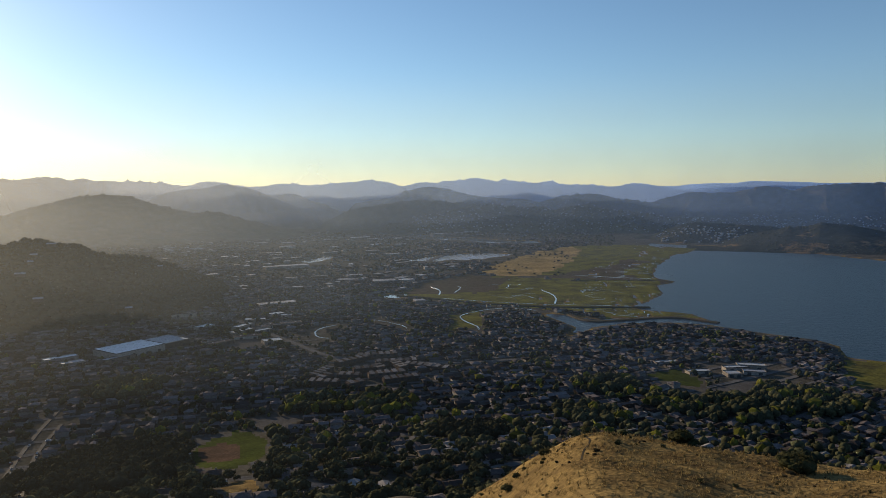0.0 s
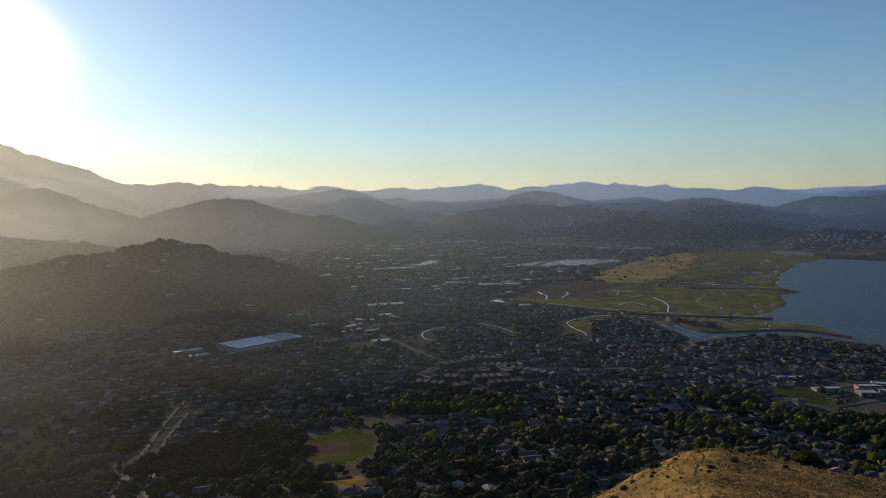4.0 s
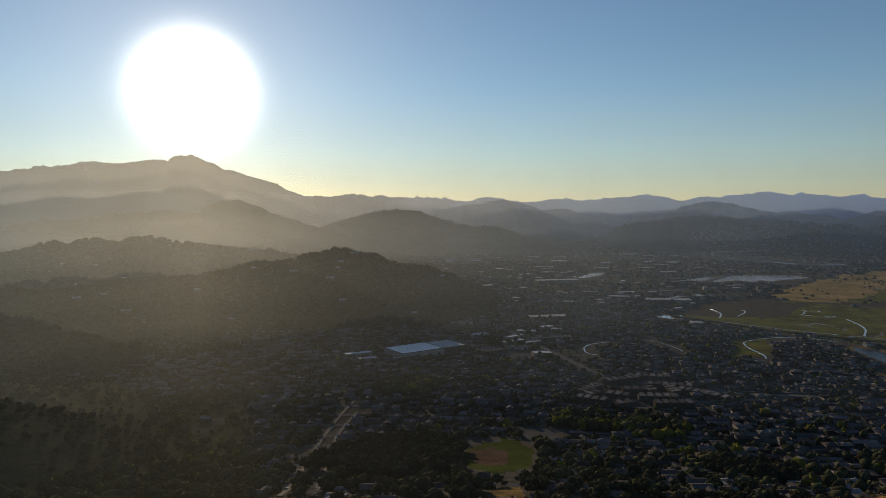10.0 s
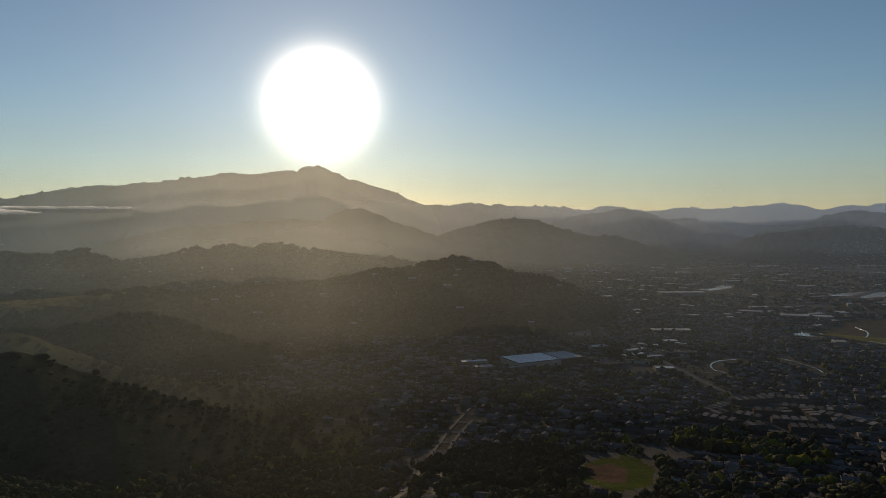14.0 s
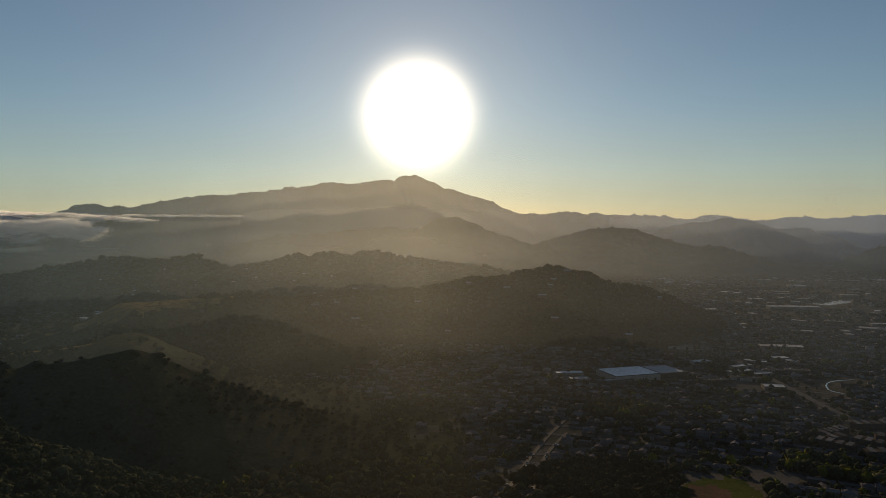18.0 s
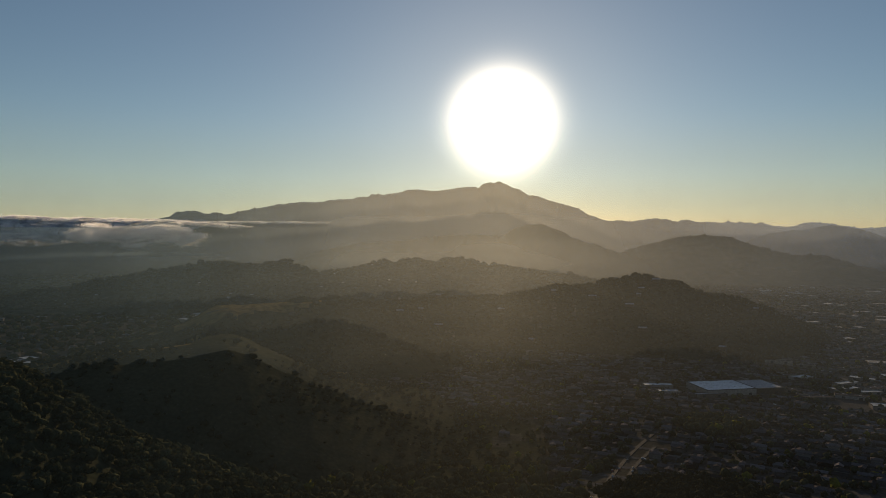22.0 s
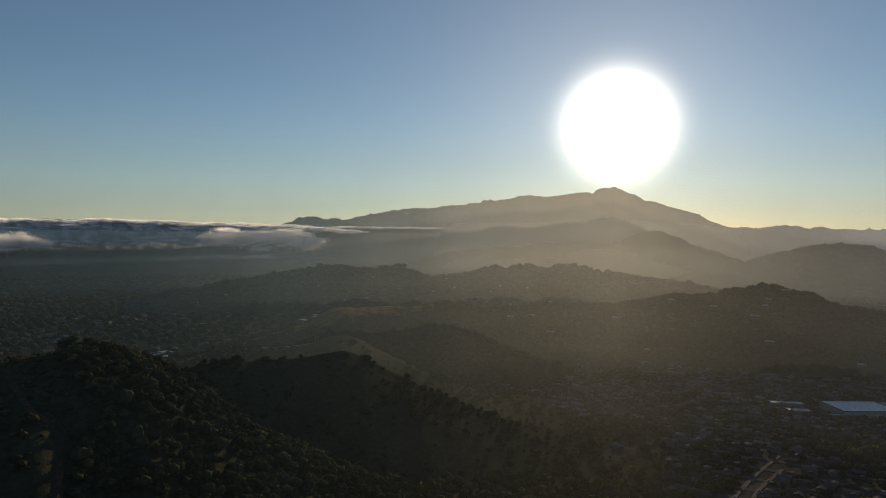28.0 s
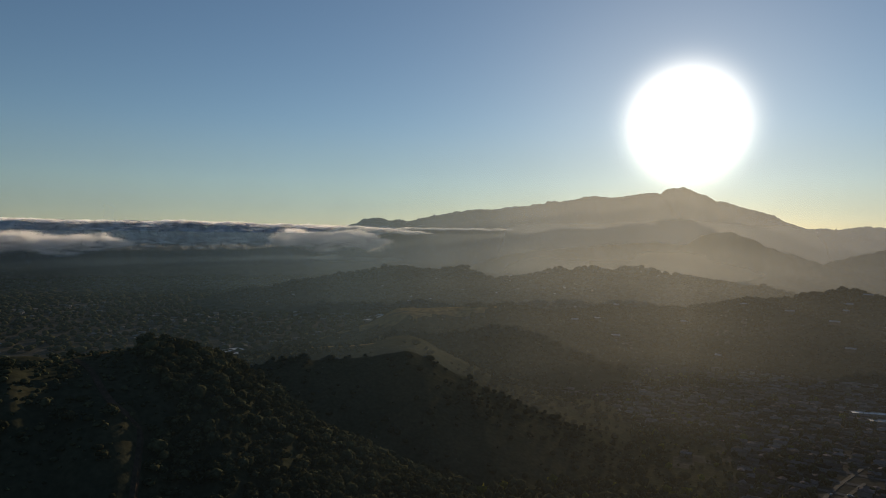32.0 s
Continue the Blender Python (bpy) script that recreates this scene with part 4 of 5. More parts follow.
def strip(name, text, half, lift, mat, label, category):
    """A bank or track laid along a line on the ground, with sloping sides."""
    p = pairs(text)
    t = np.arange(0, len(p) - 1 + 1e-6, 0.125)
    X, Y = np.interp(t, range(len(p)), p[:, 0]), np.interp(t, range(len(p)), p[:, 1])
    X, Y = (np.convolve(np.pad(q, 3, "edge"), np.ones(7) / 7, "valid") for q in (X, Y))
    tx_, ty_ = np.gradient(X), np.gradient(Y)
    ln = np.hypot(tx_, ty_) + 1e-6
    nx, ny = -ty_ / ln, tx_ / ln
    rows = []
    for o, z in ((-half * 1.6, -1.5), (-half, lift), (half, lift), (half * 1.6, -1.5)):
        x, y = X + nx * o, Y + ny * o
        rows.append(np.stack([x, y, np.maximum(land(X, Y), 0.3) + z], 1))
    v = np.stack(rows, 1).reshape(-1, 3)
    n = len(X)
    i = np.arange(n - 1)[:, None] * 4 + np.arange(3)[None]
    f = np.stack([i, i + 4, i + 5, i + 1], -1).reshape(-1, 4)
    return tagged(new(name, mesh_from(name, v, f, mat)), label, category, kind="structure")


strip("levee", "-97,1378 -50,1347 78,1260 202,1219 389,1218", 4, 1.6, M["forest"], "dark earth levee across the tidal marsh", "levee")
strip("levee", "201,1213 227,1084 286,1098 380,1129 440,1066", 4, 1.4, M["mud"], "narrow earth levee beside the creek mouth", "levee")
strip("levee", "-84,1568 -33,1627 66,1760 150,1830", 5, 1.4, M["dirt"], "pale gravel levee road along the marsh", "levee")
strip("levee", "283,1590 400,1600 520,1565", 4, 1.2, M["mud"], "narrow dark levee across the marsh", "levee")
M["creek"] = material("creek_water", (0.10, 0.10, 0.09), (0.12, 0.12, 0.11), 0.05, rough=0.08, spec=0.5, bump=0.004, bump_scale=0.5)
for text, half in (("-164,1063 -186,1037 -192,1008 -182,968 -160,957", 1.1), ("-115,1104 -86,1079 -61,1047 -54,1025", 0.8), ("53,1014 52,1043 31,1090 25,1140 74,1193 116,1215 172,1185", 1.2), ("205,1454 224,1350 204,1249", 1.6),
                   ("300,1700 420,1640 500,1610", 1.4), ("20,1400 40,1480 30,1500", 1.3), ("-10,1370 -5,1440 -30,1500", 1.3), ("350,1228 250,1245 120,1272 -20,1342", 1.1),
                   ("-381,3582 -299,3478 -179,3375 -64,3157 14,3038 90,3068 158,2921 224,2850 337,2810", 50)):
    strip("creek", text, half, 0.25, M["creek"], "winding tidal creek reflecting the pale sky", "water")
# still lagoons and fine tidal channels
for p in LAGOONS:
    c = p.mean(0)
    ring = np.concatenate([c + (p - c) * 1.02, [c]])
    n = len(p)
    lv = np.concatenate([ring, np.full((n + 1, 1), 0.12)], 1)
    tagged(new("lagoon", mesh_from("lagoon", lv, np.array([[i, (i + 1) % n, n] for i in range(n)]), M["creek"])), "still lagoon reflecting the pale evening sky", "water", kind="structure")
ch = np.random.RandomState(44)
cv, cf, k0 = [], [], 0
for _ in range(300):
    x, y = 60 + 620 * ch.rand(), 1090 + 1300 * ch.rand()
    ins = [float(sdist(np.array([x]), np.array([y]), p)[0]) for p in (MARSH, FARMARSH, BAY)]
    if min(ins[:2]) > -8 or ins[2] < 6 or ins[2] > 60 + 300 * ch.rand() ** 2:
        continue
    a, n = ch.rand() * 6.3, ch.randint(10, 34)
    w = 0.3 + 0.9 * ch.rand() ** 2
    q = []
    for i in range(n):
        a += 0.6 * ch.randn()
        x, y = x + 5 * math.cos(a), y + 5 * math.sin(a)
        q.append((x, y))
    q = np.array(q)
    d = np.gradient(q, axis=0)
    d /= np.linalg.norm(d, axis=1)[:, None] + 1e-6
    o = np.stack([-d[:, 1], d[:, 0]], 1) * w * np.linspace(1, 0.4, n)[:, None]
    z = np.maximum(land(q[:, 0], q[:, 1]), 0.1)[:, None] + 0.22
    cv.append(np.concatenate([np.concatenate([q + o, z], 1), np.concatenate([q - o, z], 1)]))
    i = np.arange(n - 1)
    cf.append(np.stack([i, i + 1, i + n + 1, i + n], 1) + k0)
    k0 += 2 * n
tagged(new("tidal_channels", mesh_from("tidal_channels", np.concatenate(cv), np.concatenate(cf), M["creek"])), "thin winding tidal channels shining in the marsh", "water", kind="stuff")
strip("main_road", "-443,1075 -348,1120 -264,1005 -205,928 -136,832 -20,800 120,830", 3.0, 0.8, M["asphalt"], "wide grey main road through the suburb", "road")
strip("highway", "-300,1180 -180,1500 -60,2000 60,2500 120,2900", 9, 0.8, M["asphalt"], "grey highway running up the valley", "road")

# ---- large buildings ----
def hall(x, y, w, d, h, ang, label, name="warehouse", bays=0, mat=None, z=None):
    """A flat-roofed hall with parapet, roof sheet, skylights and doors."""
    z = float(land(np.array([x]), np.array([y]))[0]) if z is None else z
    top = tagged(new(name), label, "building")
    part("wall", mesh_from("wall", *tri(box(-w / 2, w / 2, -d / 2, d / 2, -3, h)), M["wall"]), top)
    part("roof", mesh_from("roof", *tri(box(-w / 2 + 0.3, w / 2 - 0.3, -d / 2 + 0.3, d / 2 - 0.3, h + 0.004, h + 0.25)), mat or M["pale_roof"]), top)
    par = merge([tri(box(-w / 2, w / 2, s * d / 2 - 0.15, s * d / 2 + 0.15, h, h + 0.9)) for s in (-1, 1)] + [tri(box(s * w / 2 - 0.15, s * w / 2 + 0.15, -d / 2, d / 2, h, h + 0.9)) for s in (-1, 1)])
    part("parapet", mesh_from("parapet", *par, M["wall"]), top)
    unit = mesh_from("roof_unit", *tri(box(-1.2, 1.2, -0.7, 0.7, 0, 0.25)), M["pale_roof"])
    for i in range(max(2, bays)):
        for j in range(2 if bays else 1):
            o = part("roof_unit", unit, top)
            o.location = (-w / 2 + (i + 0.5) * w / max(2, bays), (j - 0.5) * d * 0.45 if bays else d * 0.15, h + 0.25)
    door = mesh_from("loading_door", *tri(box(-2, 2, -0.08, 0.08, 0, 3.2)), M["glass"])
    for i in range(max(2, bays // 2)):
        o = part("loading_door", door, top)
        o.location = (-w / 2 + (i + 0.5) * w / max(2, bays // 2), -d / 2 - 0.05, 0)
    top.matrix_basis = pose(x, y, z, 0, 0, ang)
    return top


hall(-407, 877, 68, 52, 8, 57, "large warehouse with a pale blue-white metal roof", bays=8, mat=M["metal_roof"])
hall(-377.6, 922.5, 41, 48, 7.6, 57, "warehouse hall with a grey-blue metal roof", bays=4, mat=M["roof_grey"])
hall(-472, 832, 38, 13, 5, 44, "long low shed with a pale roof", "shed", mat=M["metal_roof"])
hall(-446, 812, 26, 14, 4, 44, "long low shed with a grey roof", "shed", mat=M["roof_grey"])
hall(-402, 836, 40, 10, 4, 57, "long low annex with a grey roof", "shed", mat=M["roof_grey"])
for x, y, w, d, a, h in ((331, 768, 30, 12, 5, 6), (352, 775, 34, 13, -12, 7), (345, 752, 26, 12, -12, 5), (285, 757, 30, 12, 10, 4), (262, 800, 30, 10, 8, 4), (318, 745, 18, 16, 4, 5)):
    hall(x, y, w * 0.9, d * 0.9, h * 0.75, a, "school building with white walls and a pale flat roof", "school_building", mat=M["roof_grey"] if w < 30 else M["pale_roof"])
M["stained"] = material("stained_siding", (0.075, 0.06, 0.05), (0.055, 0.045, 0.04), 0.5, per_object=0.3, fine=2)
M["gravel_roof"] = material("gravel_roof", (0.16, 0.152, 0.152), (0.10, 0.096, 0.096), 0.3, per_object=0.5, fine=2, rough=0.7)
apt = np.random.RandomState(8)
for x, y, w, a in ((-110, 800, 46, 55), (-128, 775, 40, 55), (-92, 815, 50, 8), (-62, 812, 50, -4), (-68, 780, 22, -60), (-48, 775, 34, -62), (-88, 770, 30, 10), (-100, 740, 26, -10), (-120, 738, 22, 60),
                   (-70, 745, 42, 22), (-55, 728, 40, 22), (-128, 712, 34, -6), (-96, 718, 20, 40), (-25, 790, 40, -20), (-8, 770, 30, -25)):
    z = float(land(np.array([x]), np.array([y]))[0])
    top = tagged(new("apartment_block"), "two-storey townhouse row with stepped pale shed roofs", "building", "townhouse rows")
    n = int(w // 8)
    wall_part = part("wall", mesh_from("wall", *tri(box(-w / 2, w / 2, -4.5, 4.5, -2, 6)), M["stained"]), top)
    slab = mesh_from("roof_panel", *tri((box(-2.6, 2.6, -5, 5, 0, 0.3)[0] + np.array([[0, 0, 0.9 * (y0 > 0)] for y0 in (-1, -1, 1, 1, -1, -1, 1, 1)]), box(0, 1, 0, 1, 0, 1)[1])), M["gravel_roof"])
    gl = mesh_from("window", *tri(box(-1.6, 1.6, -0.06, 0.06, 0, 1.5)), M["glass"])
    for i in range(n):
        o = part("roof_panel", slab, top)
        o.location = (-w / 2 + (i + 0.5) * w / n, 0, 6.02 + 0.25 * (i % 2))
        o = part("window", gl, wall_part)
        o.location = (-w / 2 + (i + 0.5) * w / n, -4.52, 3.5)
    top.matrix_basis = pose(x + 6 * apt.randn(), y + 9 * apt.randn(), z, 0, 0, a + 6 * apt.randn())
rs = np.random.RandomState(12)
n = 0
for x, y in zip(*sector(1, 21, 960, 1320, 42)):
    if rs.rand() < 0.6 and float(sdist(np.array([x]), np.array([y]), SHOPS)[0]) < 70 and float(wet(np.array([x]), np.array([y]))[0]) > 30:
        hall(x, y, 18 + 24 * rs.rand(), 10 + 10 * rs.rand(), 3.2 + 1.4 * rs.rand(), 35 + 20 * rs.randn(), "commercial building with a pale flat roof", "shop_building", mat=M["pale_roof"] if rs.rand() < 0.6 else M["roofs"])
for x, y, w, d, a in ((-1219, 243, 60, 26, 20), (-1248, 262, 30, 20, 20), (-1148, 321, 26, 14, -10), (-1597, 690, 60, 40, 10), (-1640, 720, 50, 30, 10), (-1560, 650, 50, 26, 15)):
    hall(x, y, w, d, 6, a, "flat-roofed valley building with a pale roof", "valley_building", mat=M["pale_roof"])
# far flat-roofed buildings on the plain
M["flat_roofs"] = material("flat_roofs", (0.21, 0.205, 0.215), (0.075, 0.072, 0.075), 0.02, rough=0.6, fine=0.3, spec=0.4, island=0.7)


def open_plain(x, y, gap):
    """Dry town ground with no water just behind it."""
    q = (wet(x, y) > gap) & (cover(x, y, land(x, y)) == 0)
    for g in (1.02, 1.04):
        q &= wet(x * g, y * g) > 4
    return q


fx, fy = sector(-6, 24, 1250, 3500, 62)
k = open_plain(fx, fy, 35) & (rs.rand(len(fx)) < 0.4) & (fbm(fx / 300, fy / 300, 25) > -0.15)
fx, fy = fx[k], fy[k]
fw, fl = [], []
for x, y in zip(fx, fy):
    far_off = math.hypot(x, y) / 2000
    w, d, h = 10 + 46 * rs.rand() ** 2.2 * far_off, 9 + 14 * rs.rand() * far_off, 3 + 4 * rs.rand()
    a = 0.55 + 0.3 * rs.randn()
    v, f = turned(tri(box(-w / 2, w / 2, -d / 2, d / 2, -3, h)), a, x, y)
    fw.append((v + (0, 0, 3), f))
    v, f = turned(tri(box(-w / 2 - 0.2, w / 2 + 0.2, -d / 2 - 0.2, d / 2 + 0.2, h, h + 0.5)), a, x, y)
    fl.append((v + (0, 0, 3), f))
# long pale sheds and shopping halls that stand out
for x, y, w, d, h, a in ((-430, 1868, 120, 30, 9, 33), (-115, 1570, 95, 26, 7, 15), (-215, 1594, 60, 20, 6, 10), (-307, 1257, 70, 22, 6, 30), (-120, 1965, 60, 16, 6, 50), (-744, 3945, 90, 30, 8, 10), (-575, 2291, 70, 24, 7, 20)):
    for st, item, z in ((fw, tri(box(-w / 2, w / 2, -d / 2, d / 2, -3, h)), 1), (fl, tri(box(-w / 2, w / 2, -d / 2, d / 2, h, h + 0.6)), 1)):
        v, f = turned(item, radians(a), x, y)
        st.append((v + (0, 0, z), f))
for nm, store, mat, lab in (("far_building_walls", fw, M["walls"], "walls of the many far commercial buildings"), ("far_building_roofs", fl, M["flat_roofs"], "pale flat roofs of the many far commercial buildings")):
    v, f = merge(store)
    tagged(new(nm, mesh_from(nm, v, f, mat)), lab, "buildings", kind="stuff")
fx, fy = sector(-12, 25, 1300, 3600, 24)
k = open_plain(fx, fy, 12) & (fbm(fx / 220, fy / 220, 27) + 0.25 * rs.randn(len(fx)) > -0.1)
walls_v, roofs_v = [], []
for x, y, z in zip(fx[k], fy[k], land(fx[k], fy[k])):
    q = KINDS[rs.randint(8)]
    sc = 0.9 + 0.5 * rs.rand()
    a = 0.5 + 0.25 * rs.randn() + 1.57 * (rs.rand() < 0.35)
    for st, item in ((walls_v, q[0]), (roofs_v, q[1])):
        v, f = turned((item[0] * sc, item[1]), a, x, y)
        st.append((v + (0, 0, z), f))
for nm, store, mat, lab in (("plain_house_walls", walls_v, M["walls"], "pale walls of the many far houses on the plain"), ("plain_house_roofs", roofs_v, M["roofs"], "grey roofs of the many far houses on the plain")):
    v, f = merge(store)
    tagged(new(nm, mesh_from(nm, v, f, mat)), lab, "houses", kind="stuff")

# ---- trees ----
built = {(int(a // 6), int(b // 6)) for a, b in zip(hx, hy)}


def clear_of_houses(x, y):
    return np.array([(int(a // 6), int(b // 6)) not in built for a, b in zip(x, y)])


def solid(x, y):
    k = np.ones(x.shape, bool)
    for p in (WAREHOUSE, SCHOOL, *LOTS):
        k &= sdist(x, y, p) > 2
    k &= (sdist(x, y, APARTMENTS) > 0) | (hash2(np.floor(x / 8), np.floor(y / 8), 3) > 0.72)
    return k


tx, ty = sector(-42, 60, 280, 1500, 6.2)
tz = land(tx, ty)
tr = np.hypot(tx, ty)
grove = np.full(tx.shape, 9e9)
for cx, cy, cr in GROVES:
    grove = np.minimum(grove, np.hypot(tx - cx, ty - cy) - cr)
k = np.isin(cover(tx, ty, tz), (0, 9)) & (wet(tx, ty) > 7) & (wet(tx * 1.025, ty * 1.025) > 3) & (wet(tx * 1.05, ty * 1.05) > 3) & solid(tx, ty)
off = np.mod(street_frame(tx, ty)[1], BLOCK)
k &= (((off > 3.8) & (off < BLOCK - 3.8)) | ((tr < 620) & (hash2(np.floor(tx / 9), np.floor(ty / 9), 5) > 0.5))) & clear_of_houses(tx, ty)
k &= (rng.rand(len(tx)) < 0.56 + 0.12 * sstep(700, 480, tr) + 0.5 * fbm(tx / 90, ty / 90, 51)) | (grove < 0)
for p in (BALLFIELD, SPORTS):
    for g in (1.0, 1.025, 1.05, 1.075):
        k &= sdist(tx * g, ty * g, p) > 3
k &= (sdist(tx, ty, DRYPATCH) > 0) & (sdist(tx * 1.03, ty * 1.03, DRYPATCH) > 0)
for line in (pairs(text) for text in SIDE_STREETS):
    k &= (ldist(tx, ty, line) > 5) & (ldist(tx * 1.02, ty * 1.02, line) > 4) & ((ldist(tx * 1.035, ty * 1.035, line) > 4) | (rng.rand(len(tx)) < 0.5))
k &= (ldist(tx, ty, MAINROAD) > 6)
tx, ty, tz, tr, grove = tx[k], ty[k], tz[k], tr[k], grove[k]
th = np.where(grove < 0, 7 + 5 * rng.rand(len(tx)), 2.8 + 0.3 * sstep(700, 450, tr) + (6.0 + 2.5 * sstep(700, 450, tr)) * rng.rand(len(tx)) ** 2.6)
order = np.argsort(tr)
one, rest = order[:175], order[175:]
TRUNK = []
for i in range(2):
    v, f = [], []
    seg = [(0, 0.035, 0), (0.2, 0.026, 0.01), (0.42, 0.018, 0.03 - 0.05 * i)]
    v = np.array([[rr_ * math.cos(a) + sx_, rr_ * math.sin(a), z_] for z_, rr_, sx_ in seg for a in np.arange(6) * math.pi / 3])
    f = np.array([[s * 6 + q, s * 6 + (q + 1) % 6, s * 6 + 6 + (q + 1) % 6] for s in range(2) for q in range(6)] + [[s * 6 + q, s * 6 + 6 + (q + 1) % 6, s * 6 + 6 + q] for s in range(2) for q in range(6)])
    limbs = []
    for a in (0.4, 2.3, 4.4):
        w = v * (0.55, 0.55, 0.8)
        tilt = np.stack([w[:, 0] + w[:, 2] * 0.75, w[:, 1], w[:, 2] * 0.7 + 0.22], 1)
        limbs.append(turned((tilt, f), a + i))
    TRUNK.append(mesh_from("trunk", *merge([(v, f)] + limbs), M["bark"]))
CROWN_ME = [mesh_from("crown", *c, M["leaf_ob"], None, True) for c in LARGE] + [mesh_from("crown", *c, M["leaf_ob"]) for c in CONIFER]
TREE_LABEL = ["broad leafy green tree with a rounded uneven crown", "spreading dark green oak with an uneven crown", "tall leafy street tree with olive foliage", "dense dark green garden tree", "bushy yellow-green garden tree",
              "tall dark pointed conifer", "slim dark green cypress", "dark pointed evergreen tree"]
trees = {}


def tree(k, x, y, z, h, group):
    m = pose(x, y, z - 0.3, 0, 0, rng.rand() * 360) @ Matrix.Diagonal((h, h, h, 1))
    if (k, group) in trees:
        o = copy_thing(trees[k, group], pose(x, y, z - 0.3, 0, 0, rng.rand() * 360))
        o.scale = (h * (0.9 + 0.25 * rng.rand()), h, h)
        return
    top = tagged(new("tree"), TREE_LABEL[k], "tree", group)
    part("trunk", TRUNK[k % 2], top)
    part("crown", CROWN_ME[k], top)
    top.matrix_basis = m
    trees[k, group] = top


for q in one:
    tree(int(rng.choice(8, p=[0.2, 0.2, 0.17, 0.17, 0.14, 0.06, 0.03, 0.03])), tx[q], ty[q], tz[q], th[q], "trees among the houses")
shade = rest[(grove[rest] < 0) & (ty[rest] < 560)]
rest = np.setdiff1d(rest, shade)
scatter("grove_trees", MEDIUM, np.stack([tx, ty, tz - 0.3], 1)[shade], th[shade] * 1.15, M["oak"], "dense grove of tall dark trees", "trees", smooth=True)
mid = rest[tr[rest] < 445]
far = rest[tr[rest] >= 445]
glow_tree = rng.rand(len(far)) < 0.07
# random far trees: yellow-green leaves, brightened in colour to look sunlit
M["leaf_bright"] = material("sun_tinted_foliage", (0.17, 0.165, 0.03), (0.11, 0.125, 0.03), 0.05, island=0.4, trans=0.55, fine=0.6)
scatter("yellow_green_trees", SMALL, np.stack([tx, ty, tz - 0.3], 1)[far[glow_tree]], th[far[glow_tree]] * 1.1, M["leaf_bright"], "yellow-green garden trees with sunlit brightness in their leaf colour", "trees")
far = far[~glow_tree]
scatter("garden_trees", MEDIUM, np.stack([tx, ty, tz - 0.3], 1)[mid], th[mid], M["leaf"], "dense green garden and street trees of the suburb", "trees", smooth=True)
for nm, sel, kinds in (("suburb_trees", far[tr[far] < 850], SMALL), ("suburb_trees", far[tr[far] >= 850], FAR)):
    scatter(nm, kinds, np.stack([tx, ty, tz - 0.3], 1)[sel], th[sel], M["leaf"], "many small green trees between the far houses", "trees", smooth=True)

# plain beyond, with tree clumps
tx, ty = sector(-14, 30, 1480, 3500, 25)
tz = land(tx, ty)
dry_front = np.ones(tx.shape, bool)
for g in (1.015, 1.03, 1.045, 1.06):
    dry_front &= wet(tx * g, ty * g) > 6
k = (cover(tx, ty, tz) == 0) & (wet(tx, ty) > 15) & dry_front & (fbm(tx / 170, ty / 170, 61) + 0.3 * rng.randn(len(tx)) > 0.0)
scatter("plain_trees", FAR, np.stack([tx, ty, tz], 1)[k], 4 + 5 * rng.rand(k.sum()) ** 2, M["leaf"], "scattered dark trees on the far plain", "trees", wide=1.5)

bx, by = np.array([(330 * spot_.rand() + 80, 1680 + 800 * spot_.rand()) for spot_ in [np.random.RandomState(17)] for _ in range(260)]).T
k = (sdist(bx, by, STRAW) < -5) & (fbm(bx / 60, by / 90, 29) > 0.1)
k |= np.hypot(bx - 300, (by - 1700) * 0.6) < 26
scatter("marsh_bushes", SMALL, np.stack([bx, by, land(bx, by) - 0.2], 1)[k], 2.5 + 3 * rng.rand(k.sum()), M["oak"], "dark bushes scattered over the dry marsh", "scrub", smooth=True, wide=1.6)
# forest on the near hills
tx, ty = sector(12, 80, 1020, 1900, 13)
tz = land(tx, ty)
k = (cover(tx, ty, tz) == 5) & (rng.rand(len(tx)) < 0.9)
scatter("hill_forest", FAR, np.stack([tx, ty, tz - 5.5], 1)[k], 8 + 6 * rng.rand(k.sum()) ** 2, M["oak"], "dense dark oak forest covering the hill", "forest", smooth=True, wide=1.25)
tx, ty = sector(14, 54, 1440, 1500, 6)
tz, taz = land(tx, ty), bearing(tx, ty)
k = (tz > 25) & ((fbm(taz * 0.55, 0 * taz, 73, 3) + 0.3 * rng.randn(len(tx)) > 0.25) | ((taz > 28.3) & (taz < 32.5) & (rng.rand(len(tx)) < 0.3)))
scatter("crest_trees", SMALL, np.stack([tx, ty, tz - 3], 1)[k], 7 + 6 * rng.rand(k.sum()) ** 2, M["oak"], "tall dark trees standing along the hill crest", "trees", smooth=True, wide=0.9)
tx, ty = sector(44, 90, 420, 1020, 8.5)
tz = land(tx, ty)
k = (cover(tx, ty, tz) == 5) & (np.abs(hill_height("spur", bearing(tx, ty), np.hypot(tx, ty)) - tz) > 1) & (fbm(tx / 70, ty / 70, 87) + 0.45 * rng.randn(len(tx)) > 0.0)
k |= (cover(tx, ty, tz) == 1) & (rng.rand(len(tx)) < 0.06)
scatter("slope_forest", FAR, np.stack([tx, ty, tz - 0.5], 1)[k], 2.5 + 4.5 * rng.rand(k.sum()) ** 2, M["oak"], "dark scrub and oaks on the shaded slope", "forest", smooth=True, wide=1.2)
tx, ty = sector(44, 108, 130, 720, 6.2)
taz, tr = bearing(tx, ty), np.hypot(tx, ty)
tz = land(tx, ty)
PATH = pairs("-296,21 -326,26 -341,28 -343,23 -350,18 -364,15 -396,11 -424,2")
